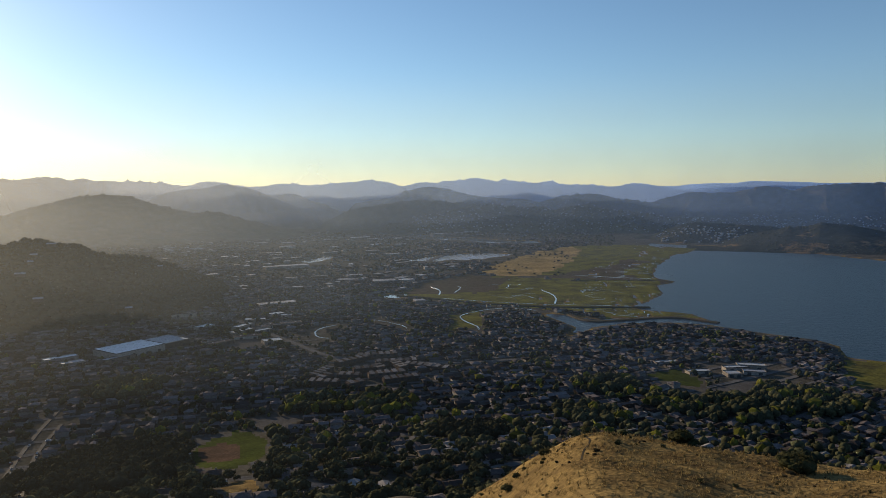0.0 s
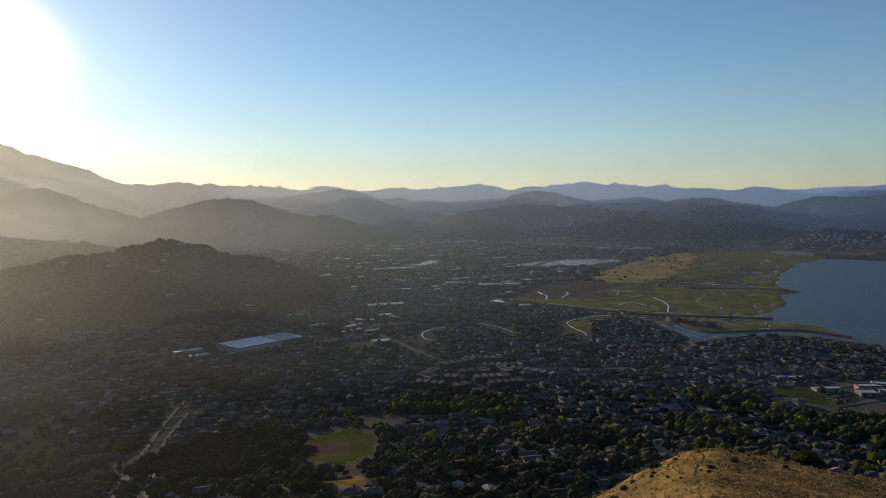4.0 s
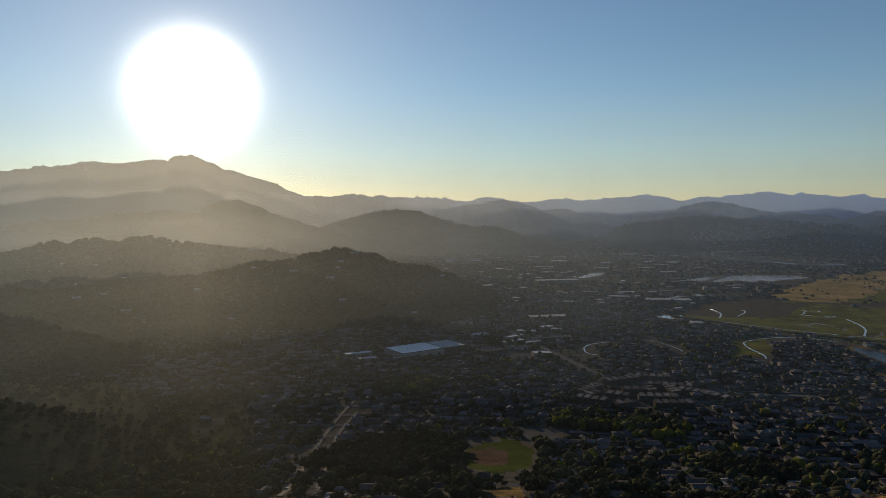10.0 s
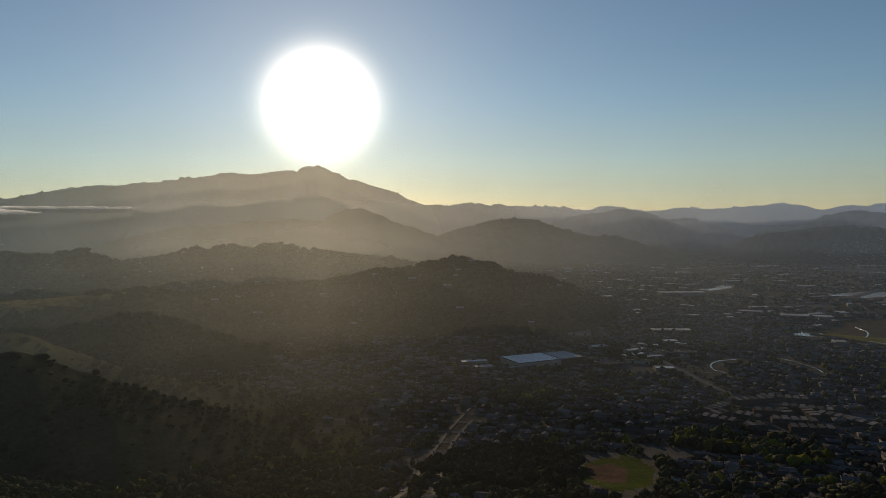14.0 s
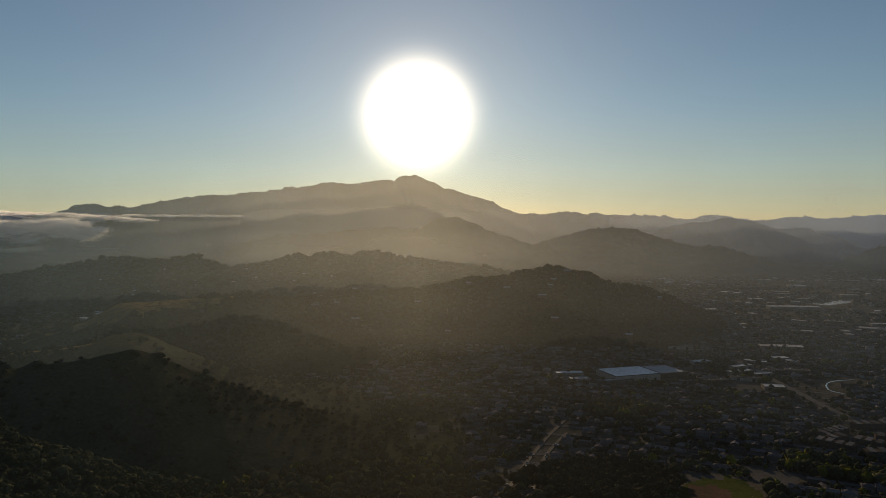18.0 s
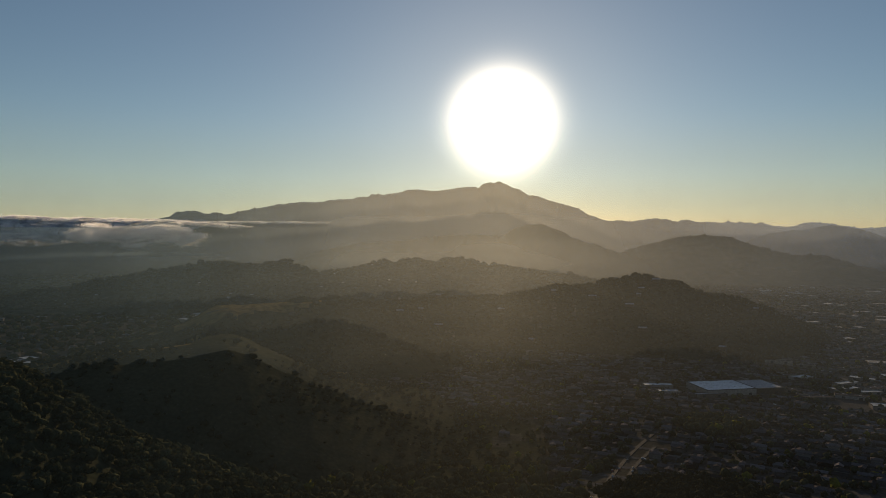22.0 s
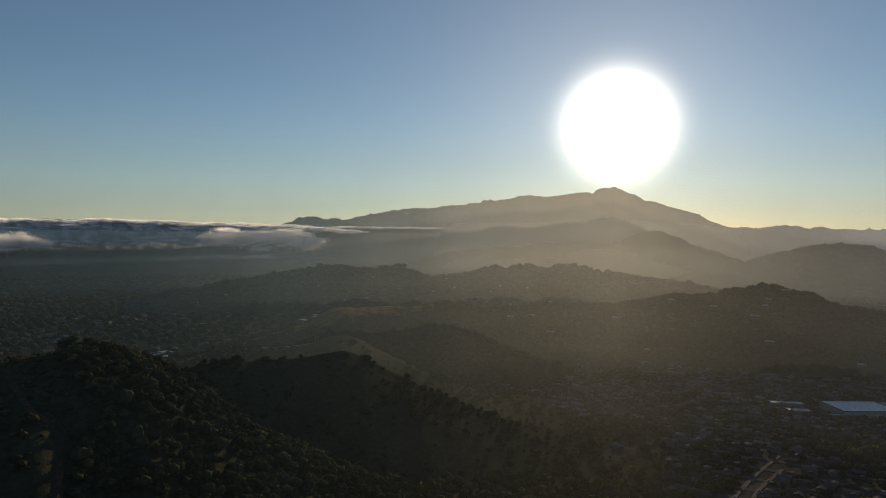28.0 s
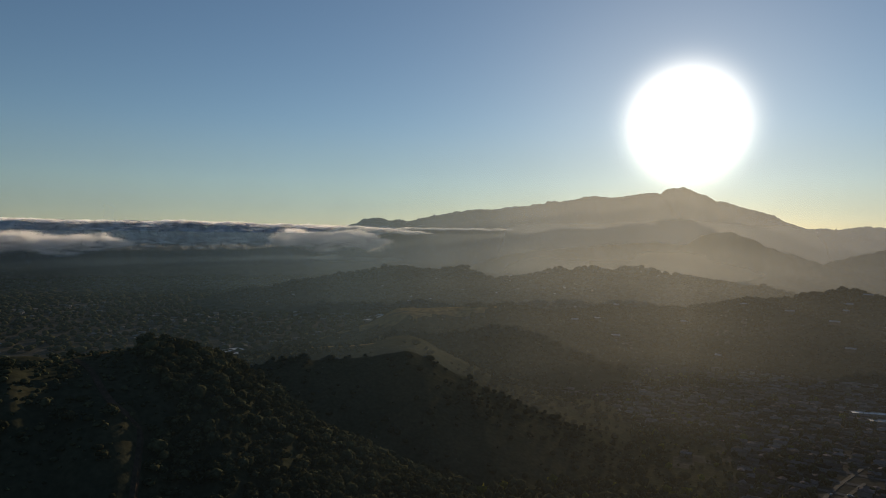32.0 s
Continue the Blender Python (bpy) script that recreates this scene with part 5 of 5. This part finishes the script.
k = (hill_height("spur", taz, tr) > tz - 1) & (cover(tx, ty, tz) == 5) & (ldist(tx, ty, PATH) > 5)
k &= (taz < 85 + 2 * fbm(tx / 40, ty / 40, 71)) | (rng.rand(len(tx)) < 0.05)
tx, ty, tz, tr, taz = tx[k], ty[k], tz[k], tr[k], taz[k]
th = 4.5 + 4 * rng.rand(len(tx)) ** 1.5
front = np.where((taz > 58) & (taz < 92) & (tr < 440))[0]
one = front[np.argsort(rng.rand(len(front)))[:120]]
rest = np.setdiff1d(np.arange(len(tx)), one)
for q in one:
    tree(int(rng.randint(4)), tx[q], ty[q], tz[q], th[q], "oaks on the spur")
back = rest[tr[rest] > 460]
rest = rest[tr[rest] <= 460]
scatter("spur_woods", FAR, np.stack([tx, ty, tz - 0.4], 1)[back], th[back], M["leaf"], "dark oaks on the far side of the spur", "forest", wide=1.2)
scatter("spur_oaks", MEDIUM, np.stack([tx, ty, tz - 0.4], 1)[rest], th[rest], M["leaf"], "closed canopy of dark green oaks on the spur", "forest", smooth=True, wide=1.1)
M["far_leaf"] = material("distant_foliage", (0.05, 0.053, 0.042), (0.064, 0.062, 0.048), 0.006, fine=0.05, island=0.12)
# woods on the farther ridges
HEADLANDS = ("peninsula_hill", "low_headland")
for key, az0, az1, r0, r1, step, size in (("wooded_ridge", 33, 80, 1780, 2330, 17, 14), ("town_ridge", -23, 5, 3480, 3800, 19, 9),
                                          ("peninsula_hill", -40, -22, 2520, 2960, 14, 5), ("low_headland", -30, -17, 2820, 3200, 14, 5)):
    tx, ty = sector(az0, az1, r0, r1, step)
    tz = RIDGE[key](bearing(tx, ty), np.hypot(tx, ty))
    k = (tz > (3 if key in HEADLANDS else 14)) & (fbm(tx / 150, ty / 150, 93) > (-0.1 if key in HEADLANDS else -0.9))
    scatter(key + "_forest", FAR, np.stack([tx, ty, tz - 0.4 * size], 1)[k], size * (0.6 + 0.6 * rng.rand(k.sum()) ** 2), M["far_leaf"], "dense woods covering the hazy ridge", "forest", smooth=True, wide=1.6)
# valley to the west
tx, ty = sector(56, 112, 2400, 3700, 50)
k = RIDGE["wooded_ridge"](bearing(tx, ty), np.hypot(tx, ty)) < 12
scatter("far_valley_trees", FAR, np.stack([tx, ty, 0 * tx + 1], 1)[k], 9 + 6 * rng.rand(k.sum()), M["leaf"], "dark trees filling the far valley", "trees", smooth=True, wide=2.4)
tx, ty = sector(58, 106, 820, 2700, 30)
tz = land(tx, ty)
k = (cover(tx, ty, tz) == 0) & (tz < 30) & (fbm(tx / 170, ty / 170, 95) > -0.8)
scatter("valley_trees", FAR, np.stack([tx, ty, tz - 0.4], 1)[k], 8 + 5 * rng.rand(k.sum()), M["leaf"], "dark trees filling the valley floor", "trees", smooth=True, wide=1.6)
tx, ty = sector(58, 104, 900, 2300, 44)
tz = land(tx, ty)
k = (cover(tx, ty, tz) == 0) & (tz < 20) & (fbm(tx / 260, ty / 260, 97) > 0.3)
store = []
for x, y, z in zip(tx[k], ty[k], tz[k]):
    q = KINDS[rng.randint(8)]
    for item in q[:2]:
        v, f = turned((item[0] * 1.2, item[1]), rng.rand() * 6, x, y)
        store.append((v + (0, 0, z + 1), f))
v, f = merge(store)
tagged(new("valley_houses", mesh_from("valley_houses", v, f, M["walls"])), "small pale houses in the shaded valley", "houses", kind="stuff")


strip("dirt_road", "-296,21 -326,26 -341,28 -343,23 -350,18 -364,15 -396,11 -424,2", 1.5, 0.5, M["dirt"], "pale dirt fire road climbing the spur", "road")
sx_, sy_ = sector(80, 112, 120, 440, 5)
sz_ = land(sx_, sy_)
k = (cover(sx_, sy_, sz_) != 0) & (ldist(sx_, sy_, PATH) > 3) & (fbm(sx_ / 22, sy_ / 22, 77) > -0.15)
scatter("spur_scrub", FAR, np.stack([sx_, sy_, sz_ - 0.4], 1)[k], 1.2 + 2.2 * rng.rand(k.sum()) ** 2, M["leaf"], "low dark scrub on the shaded spur", "scrub", smooth=True, wide=1.5)

# roofs on the farther slopes
def dots(name, xyz, label, w0=5.5, tall=1.0, siding="wall_pale"):
    a, b = [], []
    for x, y, z in xyz:
        w, d, h, q = w0 * (0.8 + 0.7 * rng.rand()), (7 + 4 * rng.rand()) * tall, (3.5 + 3 * rng.rand()) * tall, rng.rand() * 0.8
        for st, item in ((a, gable_walls(w, d / 2, h, 1.6)), (b, gable_roof(w, d / 2, h, 1.6))):
            v, f = turned(item, q, x, y)
            st.append((v + (0, 0, z), f))
    for nm, st, mat in ((name + "_walls", a, M[siding]), (name + "_roofs", b, M["roof_grey"])):
        v, f = merge(st)
        tagged(new(nm, mesh_from(nm, v, f, mat)), label, "houses", kind="stuff")


M["wall_pale"] = material("white_walls", (0.30, 0.285, 0.27), (0.10, 0.098, 0.095), 0.02, rough=0.8, island=0.6, fine=1)
spot = np.random.RandomState(21)
pts = []
for _ in range(20):
    a_, r_ = 20 + 36 * spot.rand(), 1120 + 350 * spot.rand()
    x, y = plan(a_, r_)
    z = float(land(np.array([x]), np.array([y]))[0])
    if z > 20:
        pts.append((x, y, z + 3.5))
dots("hillside_house", pts, "hillside houses with pale roofs among the oaks", 5, 0.6, "stained")
pts = []
for key, a0, a1, r0, r1, n, zmax in (("town_ridge", -21, 3, 3480, 3720, 320, 400), ("wooded_ridge", 44, 76, 1900, 2240, 26, 400), ("low_headland", -24.5, -17.2, 2840, 3100, 170, 60), ("bay_ridge", -33, -17, 3890, 3990, 330, 75)):
    a_, r_ = a0 + (a1 - a0) * spot.rand(n), r0 + (r1 - r0) * spot.rand(n)
    z = np.maximum(RIDGE[key](a_, r_), 1)
    x, y = plan(a_, r_)
    k = (z < zmax) & (wet(x, y) > 20) & (cover(x, y, np.maximum(land(x, y), 0)) == 0) & (z > 3)
    pts += list(zip(x[k], y[k], z[k] + 1.5))
dots("far_house", pts, "tiny pale far houses on the slopes and shore", 2.6, 0.55, "walls")

# ---- near dry hill ----
TRAIL = pairs("37,166 34,160 33,156 33,152 32,148 29,140 27,132")
bx, by = sector(-60, 2, 60, 330, 1.5)
bz = land(bx, by)
br = np.hypot(bx, by)
k = (cover(bx, by, bz) == 1) & (rng.rand(len(bx)) < 0.55 + 0.35 * fbm(bx / 14, by / 14, 81)) & (br < 230) & (ldist(bx, by, TRAIL) > 0.7)
tuft = []
for i in range(4):
    r_ = np.random.RandomState(i)
    n = 9
    a = r_.rand(n) * 6.3
    b0 = np.stack([0.25 * r_.randn(n), 0.25 * r_.randn(n), np.zeros(n)], 1)
    tip = b0 + np.stack([0.35 * np.cos(a), 0.35 * np.sin(a), 0.5 + 0.5 * r_.rand(n)], 1)
    sd = np.stack([-np.sin(a), np.cos(a), 0 * a], 1) * 0.09
    tuft.append((np.stack([b0 - sd, b0 + sd, tip], 1).reshape(-1, 3), np.arange(3 * n).reshape(-1, 3)))
M["straw_tuft"] = material("dry_grass_tufts", (0.255, 0.19, 0.085), (0.125, 0.092, 0.044), 0.16, island=0.45, trans=0.3, fine=1.0)
scatter("dry_grass", tuft, np.stack([bx, by, bz - 0.03], 1)[k], 0.45 + 0.5 * rng.rand(k.sum()), M["straw_tuft"], "dry golden grass covering the hilltop", "grass", wide=1.3)
M["tussock"] = material("brown_tussock", (0.055, 0.042, 0.024), (0.035, 0.03, 0.018), 0.3, island=0.5, fine=2)
qx, qy = sector(-50, 2, 90, 182, 1.7)
qz = land(qx, qy)
k = (cover(qx, qy, qz) == 1) & (fbm(qx / 9, qy / 5, 83) + 0.4 * rng.randn(len(qx)) > 1.0) & (ldist(qx, qy, TRAIL) > 0.8)
scatter("tussocks", SMALL, np.stack([qx, qy, qz - 0.05], 1)[k], 0.25 + 0.55 * rng.rand(k.sum()) ** 2, M["tussock"], "dark brown tussocks scattered through the dry grass", "scrub", wide=2.0)
strip("foot_trail", "37,166 34,160 33,156 33,152 32,148 29,140 27,132", 0.2, 0.12, M["mud"], "thin dark footpath worn into the grass", "trail")
qx, qy = sector(-48, 16, 196, 330, 6.5)
qz, qr = land(qx, qy), np.hypot(qx, qy)
k = (cover(qx, qy, qz) == 1) & (qz < H - 0.36 * qr - 9) & (sdist(qx, qy, DRYPATCH) > 4)
scatter("hillfoot_trees", MEDIUM, np.stack([qx, qy, qz - 0.4], 1)[k], 6 + 5 * rng.rand(k.sum()), M["leaf"], "dense dark trees at the foot of the dry hill", "trees", smooth=True, wide=1.1)
M["shrub"] = material("shrub_leaves", (0.04, 0.045, 0.022), (0.065, 0.06, 0.03), 0.3, per_object=0.3, bump=0.2, bump_scale=2, trans=0.2)
SHRUB = [crown_large(90 + i, 8, 0.7) for i in range(3)]
SHRUB += [crown_medium(140 + i) for i in range(3)]
shrub_me = [mesh_from("shrub", v * (1.1, 1.1, 1.0) - (0, 0, 0.22), f, M["shrub"]) for v, f in SHRUB]
bush = np.random.RandomState(5)
spots = [(-19.8, 173, 3.6), (-20.3, 171, 2.6), (-27.7, 160, 5.6), (-28.3, 159, 4.6), (-19.4, 172, 4.4), (-8.5, 166, 2.4), (-15, 170, 1.5), (-13.6, 176, 2.6), (-14.6, 177, 2.2), (-12.6, 176, 1.8), (-6.2, 158, 1.8), (-5.4, 150, 2.2), (-4.4, 146, 1.8), (-6.8, 163, 1.2), (-3.6, 140, 2.0), (-2.6, 136, 1.6), (-11.9, 172, 2.2)]
spots += [(-36 + 34 * bush.rand(), 120 + 60 * bush.rand(), 0.5 + 0.8 * bush.rand() ** 2) for _ in range(70)]
for i, (a, r_, s) in enumerate(spots):
    x, y = plan(a, r_)
    z = float(land(np.array([x]), np.array([y]))[0])
    if int(cover(np.array([x]), np.array([y]), np.array([z]))[0]) != 1:
        continue
    o = tagged(new("shrub", shrub_me[i % 3 + 3 * (s < 1.3)]), "dark green coyote shrub on the dry hill" if s > 1.5 else "small dark shrub among the dry grass", "shrub", "shrubs on the dry hill")
    o.matrix_basis = pose(x, y, z - 0.1, 0, 0, 360 * bush.rand()) @ Matrix.Diagonal((s, s, s, 1))

# ---- fog bank over the western ridge ----
M["cloud"] = material("fog_cloud", (0.80, 0.82, 0.86), (0.70, 0.74, 0.80), 0.004, rough=1.0, spec=0.0, trans=0.5, fine=0.02)
M["fleck"] = material("fog_flecks", (0.95, 0.95, 0.95), (0.9, 0.9, 0.9), 0.004, rough=1.0, spec=0.0, trans=0.9, fine=0.02)
# the bank dissolves into the air at its foot
n, l = M["cloud"].node_tree.nodes, M["cloud"].node_tree.links
geo, sep, nz, lift = n.new("ShaderNodeNewGeometry"), n.new("ShaderNodeSeparateXYZ"), n.new("ShaderNodeTexNoise"), n.new("ShaderNodeMath")
l.new(geo.outputs["Position"], sep.inputs[0])
l.new(geo.outputs["Position"], nz.inputs["Vector"])
nz.inputs["Scale"].default_value, nz.inputs["Detail"].default_value = 0.02, 4
lift.operation = "MULTIPLY_ADD"
lift.inputs[1].default_value = 60.0
l.new(nz.outputs["Fac"], lift.inputs[0])
l.new(sep.outputs["Z"], lift.inputs[2])
fade, clear, mixed = n.new("ShaderNodeMapRange"), n.new("ShaderNodeBsdfTransparent"), n.new("ShaderNodeMixShader")
fade.interpolation_type = "SMOOTHSTEP"
fade.inputs["From Min"].default_value, fade.inputs["From Max"].default_value = 150, 230
l.new(lift.outputs[0], fade.inputs["Value"])
l.new(fade.outputs[0], mixed.inputs[0])
l.new(clear.outputs[0], mixed.inputs[1])
l.new(n["Material Output"].inputs["Surface"].links[0].from_socket, mixed.inputs[2])
l.new(mixed.outputs[0], n["Material Output"].inputs["Surface"])
cl = np.random.RandomState(3)


def fog_sheet(name, top, foot, d0, d1, d2, label, lumps=1.0):
    """A rolling bank of fog: a billowing skin that rises from its foot to its crest and runs back over the ridge."""
    top, foot = pairs(top), pairs(foot)
    az = np.arange(top[0, 0], top[-1, 0], 0.05)
    t = np.concatenate([np.linspace(0, 1, 44)[:-1], np.linspace(1, 2, 14)])
    A, T = np.meshgrid(az, t)
    hi, lo = np.interp(A, top[:, 0], top[:, 1]), np.interp(A, foot[:, 0], foot[:, 1])
    across = A * d1 / 57.3
    swell = fbm(across / 170, T * 1.3, 15, 3)
    rise = np.clip(T, 0, 1)
    R = np.where(T < 1, d0 + (d1 - d0) * rise ** 1.6, d1 + (d2 - d1) * (T - 1))
    E = lo + (hi - lo) * (1 - (1 - rise) ** 1.7) - 0.12 * np.clip(T - 1, 0, 1)
    Z = H + R * np.tan(np.radians(E))
    warp = fbm(across / 60, Z / 40, 17, 3)
    billow = 1 - np.abs(fbm(across / 75 + 0.5 * warp, Z / 30 + 0.5 * warp + T, 19, 4))
    ripple = 1 - np.abs(fbm(across / 22 + 0.7 * warp, Z / 11 + T * 3, 23, 3))
    bulge = lumps * (26 * swell + 30 * (billow - 0.6) + 8 * (ripple - 0.6)) * np.minimum(1, 3 * np.minimum(A - az[0], az[-1] - A))
    R = R - bulge * np.where(T < 1, 1, 0.4)
    Z = Z + 0.26 * bulge * np.clip(T * 2, 0, 1)
    a = np.radians(A)
    v = np.stack([-R * np.sin(a), R * np.cos(a), Z], -1).reshape(-1, 3)
    return tagged(new(name, mesh_from(name, v, grid_faces(*A.shape), M["cloud"], None, True)), label, "cloud", kind="structure")


FOG_TOP = "64.5,0.62 66,0.85 68,0.95 70,0.92 74,0.98 78,1.0 82,1.12 85,1.05 88,1.02 92,1.0 98,1.05 104,1.0 114,0.9"
fog_sheet("fog_bank", FOG_TOP, "64.5,0.5 66,0.45 68,0.0 72,-0.5 78,-1.1 84,-1.2 90,-1.2 96,-1.2 114,-1.2", 3800, 3960, 4230, "long bank of blue-grey fog rolling over the ridge")


SUNWARD = np.array(ray(SUN_AZ, SUN_EL + 2.9))
SIDE = np.cross(SUNWARD, (0, 0, 1)) / np.linalg.norm(np.cross(SUNWARD, (0, 0, 1)))
UP = np.cross(SIDE, SUNWARD)


def fluff(name, az0, az1, el0, el1, dist, count, size, label, depth=100, flat=0.5, per=85, line=None):
    """Fraying fog: tufts made of many small drifting flecks, so that light gets in and the edges dissolve."""
    items = []
    for i in range(count):
        u = cl.rand()
        az = az0 + (az1 - az0) * u
        edge = min(1.0, 6 * u + 0.1, 6 * (1 - u) + 0.1)
        el = el0 + (el1 - el0) * (0.5 + (cl.rand() - 0.5) * edge) + 0.12 * math.sin(az * 1.3) * edge * (el1 - el0)
        el += 0 if line is None else np.interp(az, line[:, 0], line[:, 1])
        d = dist + depth * (cl.rand() - 0.5)
        x, y = plan(az, d)
        c = np.array((x, y, H + d * math.tan(radians(el))))
        s = size * (0.3 + 0.9 * cl.rand() ** 2) * (0.3 + 0.7 * edge)
        n = int(2.6 * per * (0.4 + s / size))
        p = c + cl.normal(size=(n, 3)) * 0.55 * (s * 2.6, s * 2.6, s * flat)
        a, k = cl.rand(n) * 6.28, 0.6 + 1.2 * cl.rand(n)
        e1 = (np.cos(a)[:, None] * SIDE + np.sin(a)[:, None] * UP + 0.15 * cl.normal(size=(n, 3))) * k[:, None]
        e2 = (-np.sin(a)[:, None] * SIDE + np.cos(a)[:, None] * UP + 0.15 * cl.normal(size=(n, 3))) * k[:, None]
        items.append((np.stack([p - e1, p + e2, p + e1 - e2 * 0.5], 1).reshape(-1, 3), np.arange(3 * n).reshape(-1, 3)))
    v, f = merge(items)
    return tagged(new(name, mesh_from(name, v, f, M["fleck"], None, False)), label, "cloud", kind="stuff")


FOG_TOP = pairs(FOG_TOP)
fluff("fog_crest", 64, 114, -0.2, 0.05, 3885, 460, 14, "bright frayed upper edge of the rolling fog", 40, 0.4, 110, FOG_TOP)
fluff("fog_fold", 70, 114, -0.95, -0.25, 3830, 90, 14, "bright torn folds on the rolling fog", 30, 0.3, 110, FOG_TOP)
fluff("fog_puff", 66.2, 75.6, -0.95, 0.4, 3540, 230, 25, "bright white fog spilling down the slope", 90, 0.6, 130)
fluff("fog_puff", 86, 98, -1.3, -0.05, 3520, 260, 27, "bright white fog spilling down the slope", 90, 0.6, 130)
fluff("fog_roll", 62.5, 73, -0.28, -0.08, 3700, 120, 12, "bright rolls of fog pouring over the crest", 40, 0.45, 110, FOG_TOP)
fluff("fog_wisp", 55.5, 66, 0.74, 0.86, 3640, 90, 10, "thin bright wisp of fog along the mountain", 40, 0.25, 110)
fluff("fog_shred", 76, 87, -0.9, -0.2, 3620, 26, 14, "loose shreds of fog before the bank", 60, 0.4, 110)


# ---- parked cars ----
CAR_PAINT = [material("car_paint", c, c, 1.0, rough=0.3, spec=0.5, fine=3) for c in ((0.5, 0.5, 0.49), (0.10, 0.10, 0.11), (0.35, 0.36, 0.38), (0.30, 0.06, 0.05), (0.09, 0.14, 0.24))]
M["tyre"] = material("tyre_rubber", (0.025, 0.025, 0.025), (0.035, 0.035, 0.035), 2.0, rough=0.85)


def profile(pts, half, taper=0.0):
    """A side outline in x and z, extruded across, narrowing by taper at its top."""
    p = np.array(pts)
    zt = (p[:, 1] - p[:, 1].min()) / max(1e-6, np.ptp(p[:, 1]))
    w = half * (1 - taper * zt)
    n = len(p)
    v = np.concatenate([np.stack([p[:, 0], -w, p[:, 1]], 1), np.stack([p[:, 0], w, p[:, 1]], 1)])
    f = [[i, (i + 1) % n, (i + 1) % n + n] for i in range(n)] + [[i, (i + 1) % n + n, i + n] for i in range(n)]
    f += [[0, i + 1, i] for i in range(1, n - 1)] + [[n, n + i, n + i + 1] for i in range(1, n - 1)]
    return v, np.array(f)


car_body = profile([(-2.2, 0.35), (-2.25, 0.75), (-2.05, 0.92), (0.9, 0.95), (1.9, 0.82), (2.2, 0.6), (2.2, 0.35)], 0.9, 0.06)
car_cabin = profile([(-1.9, 0.93), (-1.3, 1.42), (0.0, 1.46), (0.95, 0.95)], 0.82, 0.2)
ang6 = np.arange(12) * math.pi / 6
wheel_v = np.concatenate([np.stack([0.33 * np.cos(ang6), np.full(12, s), 0.33 * np.sin(ang6)], 1) for s in (-0.11, 0.11)])
wheel_f = np.array([[i, (i + 1) % 12, (i + 1) % 12 + 12] for i in range(12)] + [[i, (i + 1) % 12 + 12, i + 12] for i in range(12)] + [[0, i + 1, i] for i in range(1, 11)] + [[12, 12 + i, 13 + i] for i in range(1, 11)])
wheel_me, cabin_me = mesh_from("wheel", wheel_v, wheel_f, M["tyre"]), mesh_from("cabin", *car_cabin, M["glass"])
rim_me = mesh_from("rim", wheel_v * (0.6, 1.0, 0.6), wheel_f, CAR_PAINT[2])
CAR_LABEL = ["white parked car at the kerb", "black parked car at the kerb", "grey parked car at the kerb", "dark red parked car at the kerb", "dark blue parked car at the kerb"]
cars, spot = {}, np.random.RandomState(31)


def car(x, y, a, lift):
    z = float(land(np.array([x]), np.array([y]))[0])
    k = int(spot.choice(5, p=[0.35, 0.2, 0.25, 0.1, 0.1]))
    m = pose(x, y, z + lift, 0, 0, a)
    if k in cars:
        copy_thing(cars[k], m)
        return
    top = tagged(new("car"), CAR_LABEL[k], "car", "parked cars on the street")
    part("body", mesh_from("body", *car_body, CAR_PAINT[k]), top)
    part("cabin", cabin_me, top)
    for wx in (-1.35, 1.35):
        for wy in (-0.82, 0.82):
            wheel = part("wheel", wheel_me, top)
            wheel.location = (wx, wy, 0.33)
            part("rim", rim_me, wheel, "grey metal rim").location = (0, 0.012 * (1 if wy > 0 else -1), 0)
    top.matrix_basis = m
    cars[k] = top


for text in ("-235,330 -254,363 -314,481 -341,551", "-220,345 -273,433 -319,520"):
    p = pairs(text)
    for t in np.arange(0.05, len(p) - 1, 0.12):
        if spot.rand() < 0.3:
            continue
        x, y = np.interp(t, range(len(p)), p[:, 0]), np.interp(t, range(len(p)), p[:, 1])
        i = min(int(t), len(p) - 2)
        d = p[i + 1] - p[i]
        a = math.degrees(math.atan2(d[1], d[0]))
        side = 2.0 * (1 if spot.rand() > 0.5 else -1)
        car(x - side * math.sin(radians(a)), y + side * math.cos(radians(a)), a, 0.62)
qx, qy = sector(20, 54, 520, 1000, 5)
qv = np.mod(street_frame(qx, qy)[1], BLOCK)
k = (np.minimum(qv, BLOCK - qv) < 2.2) & (cover(qx, qy, land(qx, qy)) == 0) & (spot.rand(len(qx)) < 0.035) & solid(qx, qy)
for x, y, a in list(zip(qx[k], qy[k], np.degrees(street_angle(qx[k], qy[k]))))[::2][:100]:
    car(x, y, a, 0.52)
M["worn_asphalt"] = material("worn_asphalt", (0.055, 0.054, 0.054), (0.075, 0.073, 0.071), 0.05, rough=0.85, fine=0.6, spec=0.015)
for text, half in zip(SIDE_STREETS, (1.7, 1.6)):
    strip("side_street", text, half, 0.6, M["worn_asphalt"], "grey residential street with parked cars", "road")
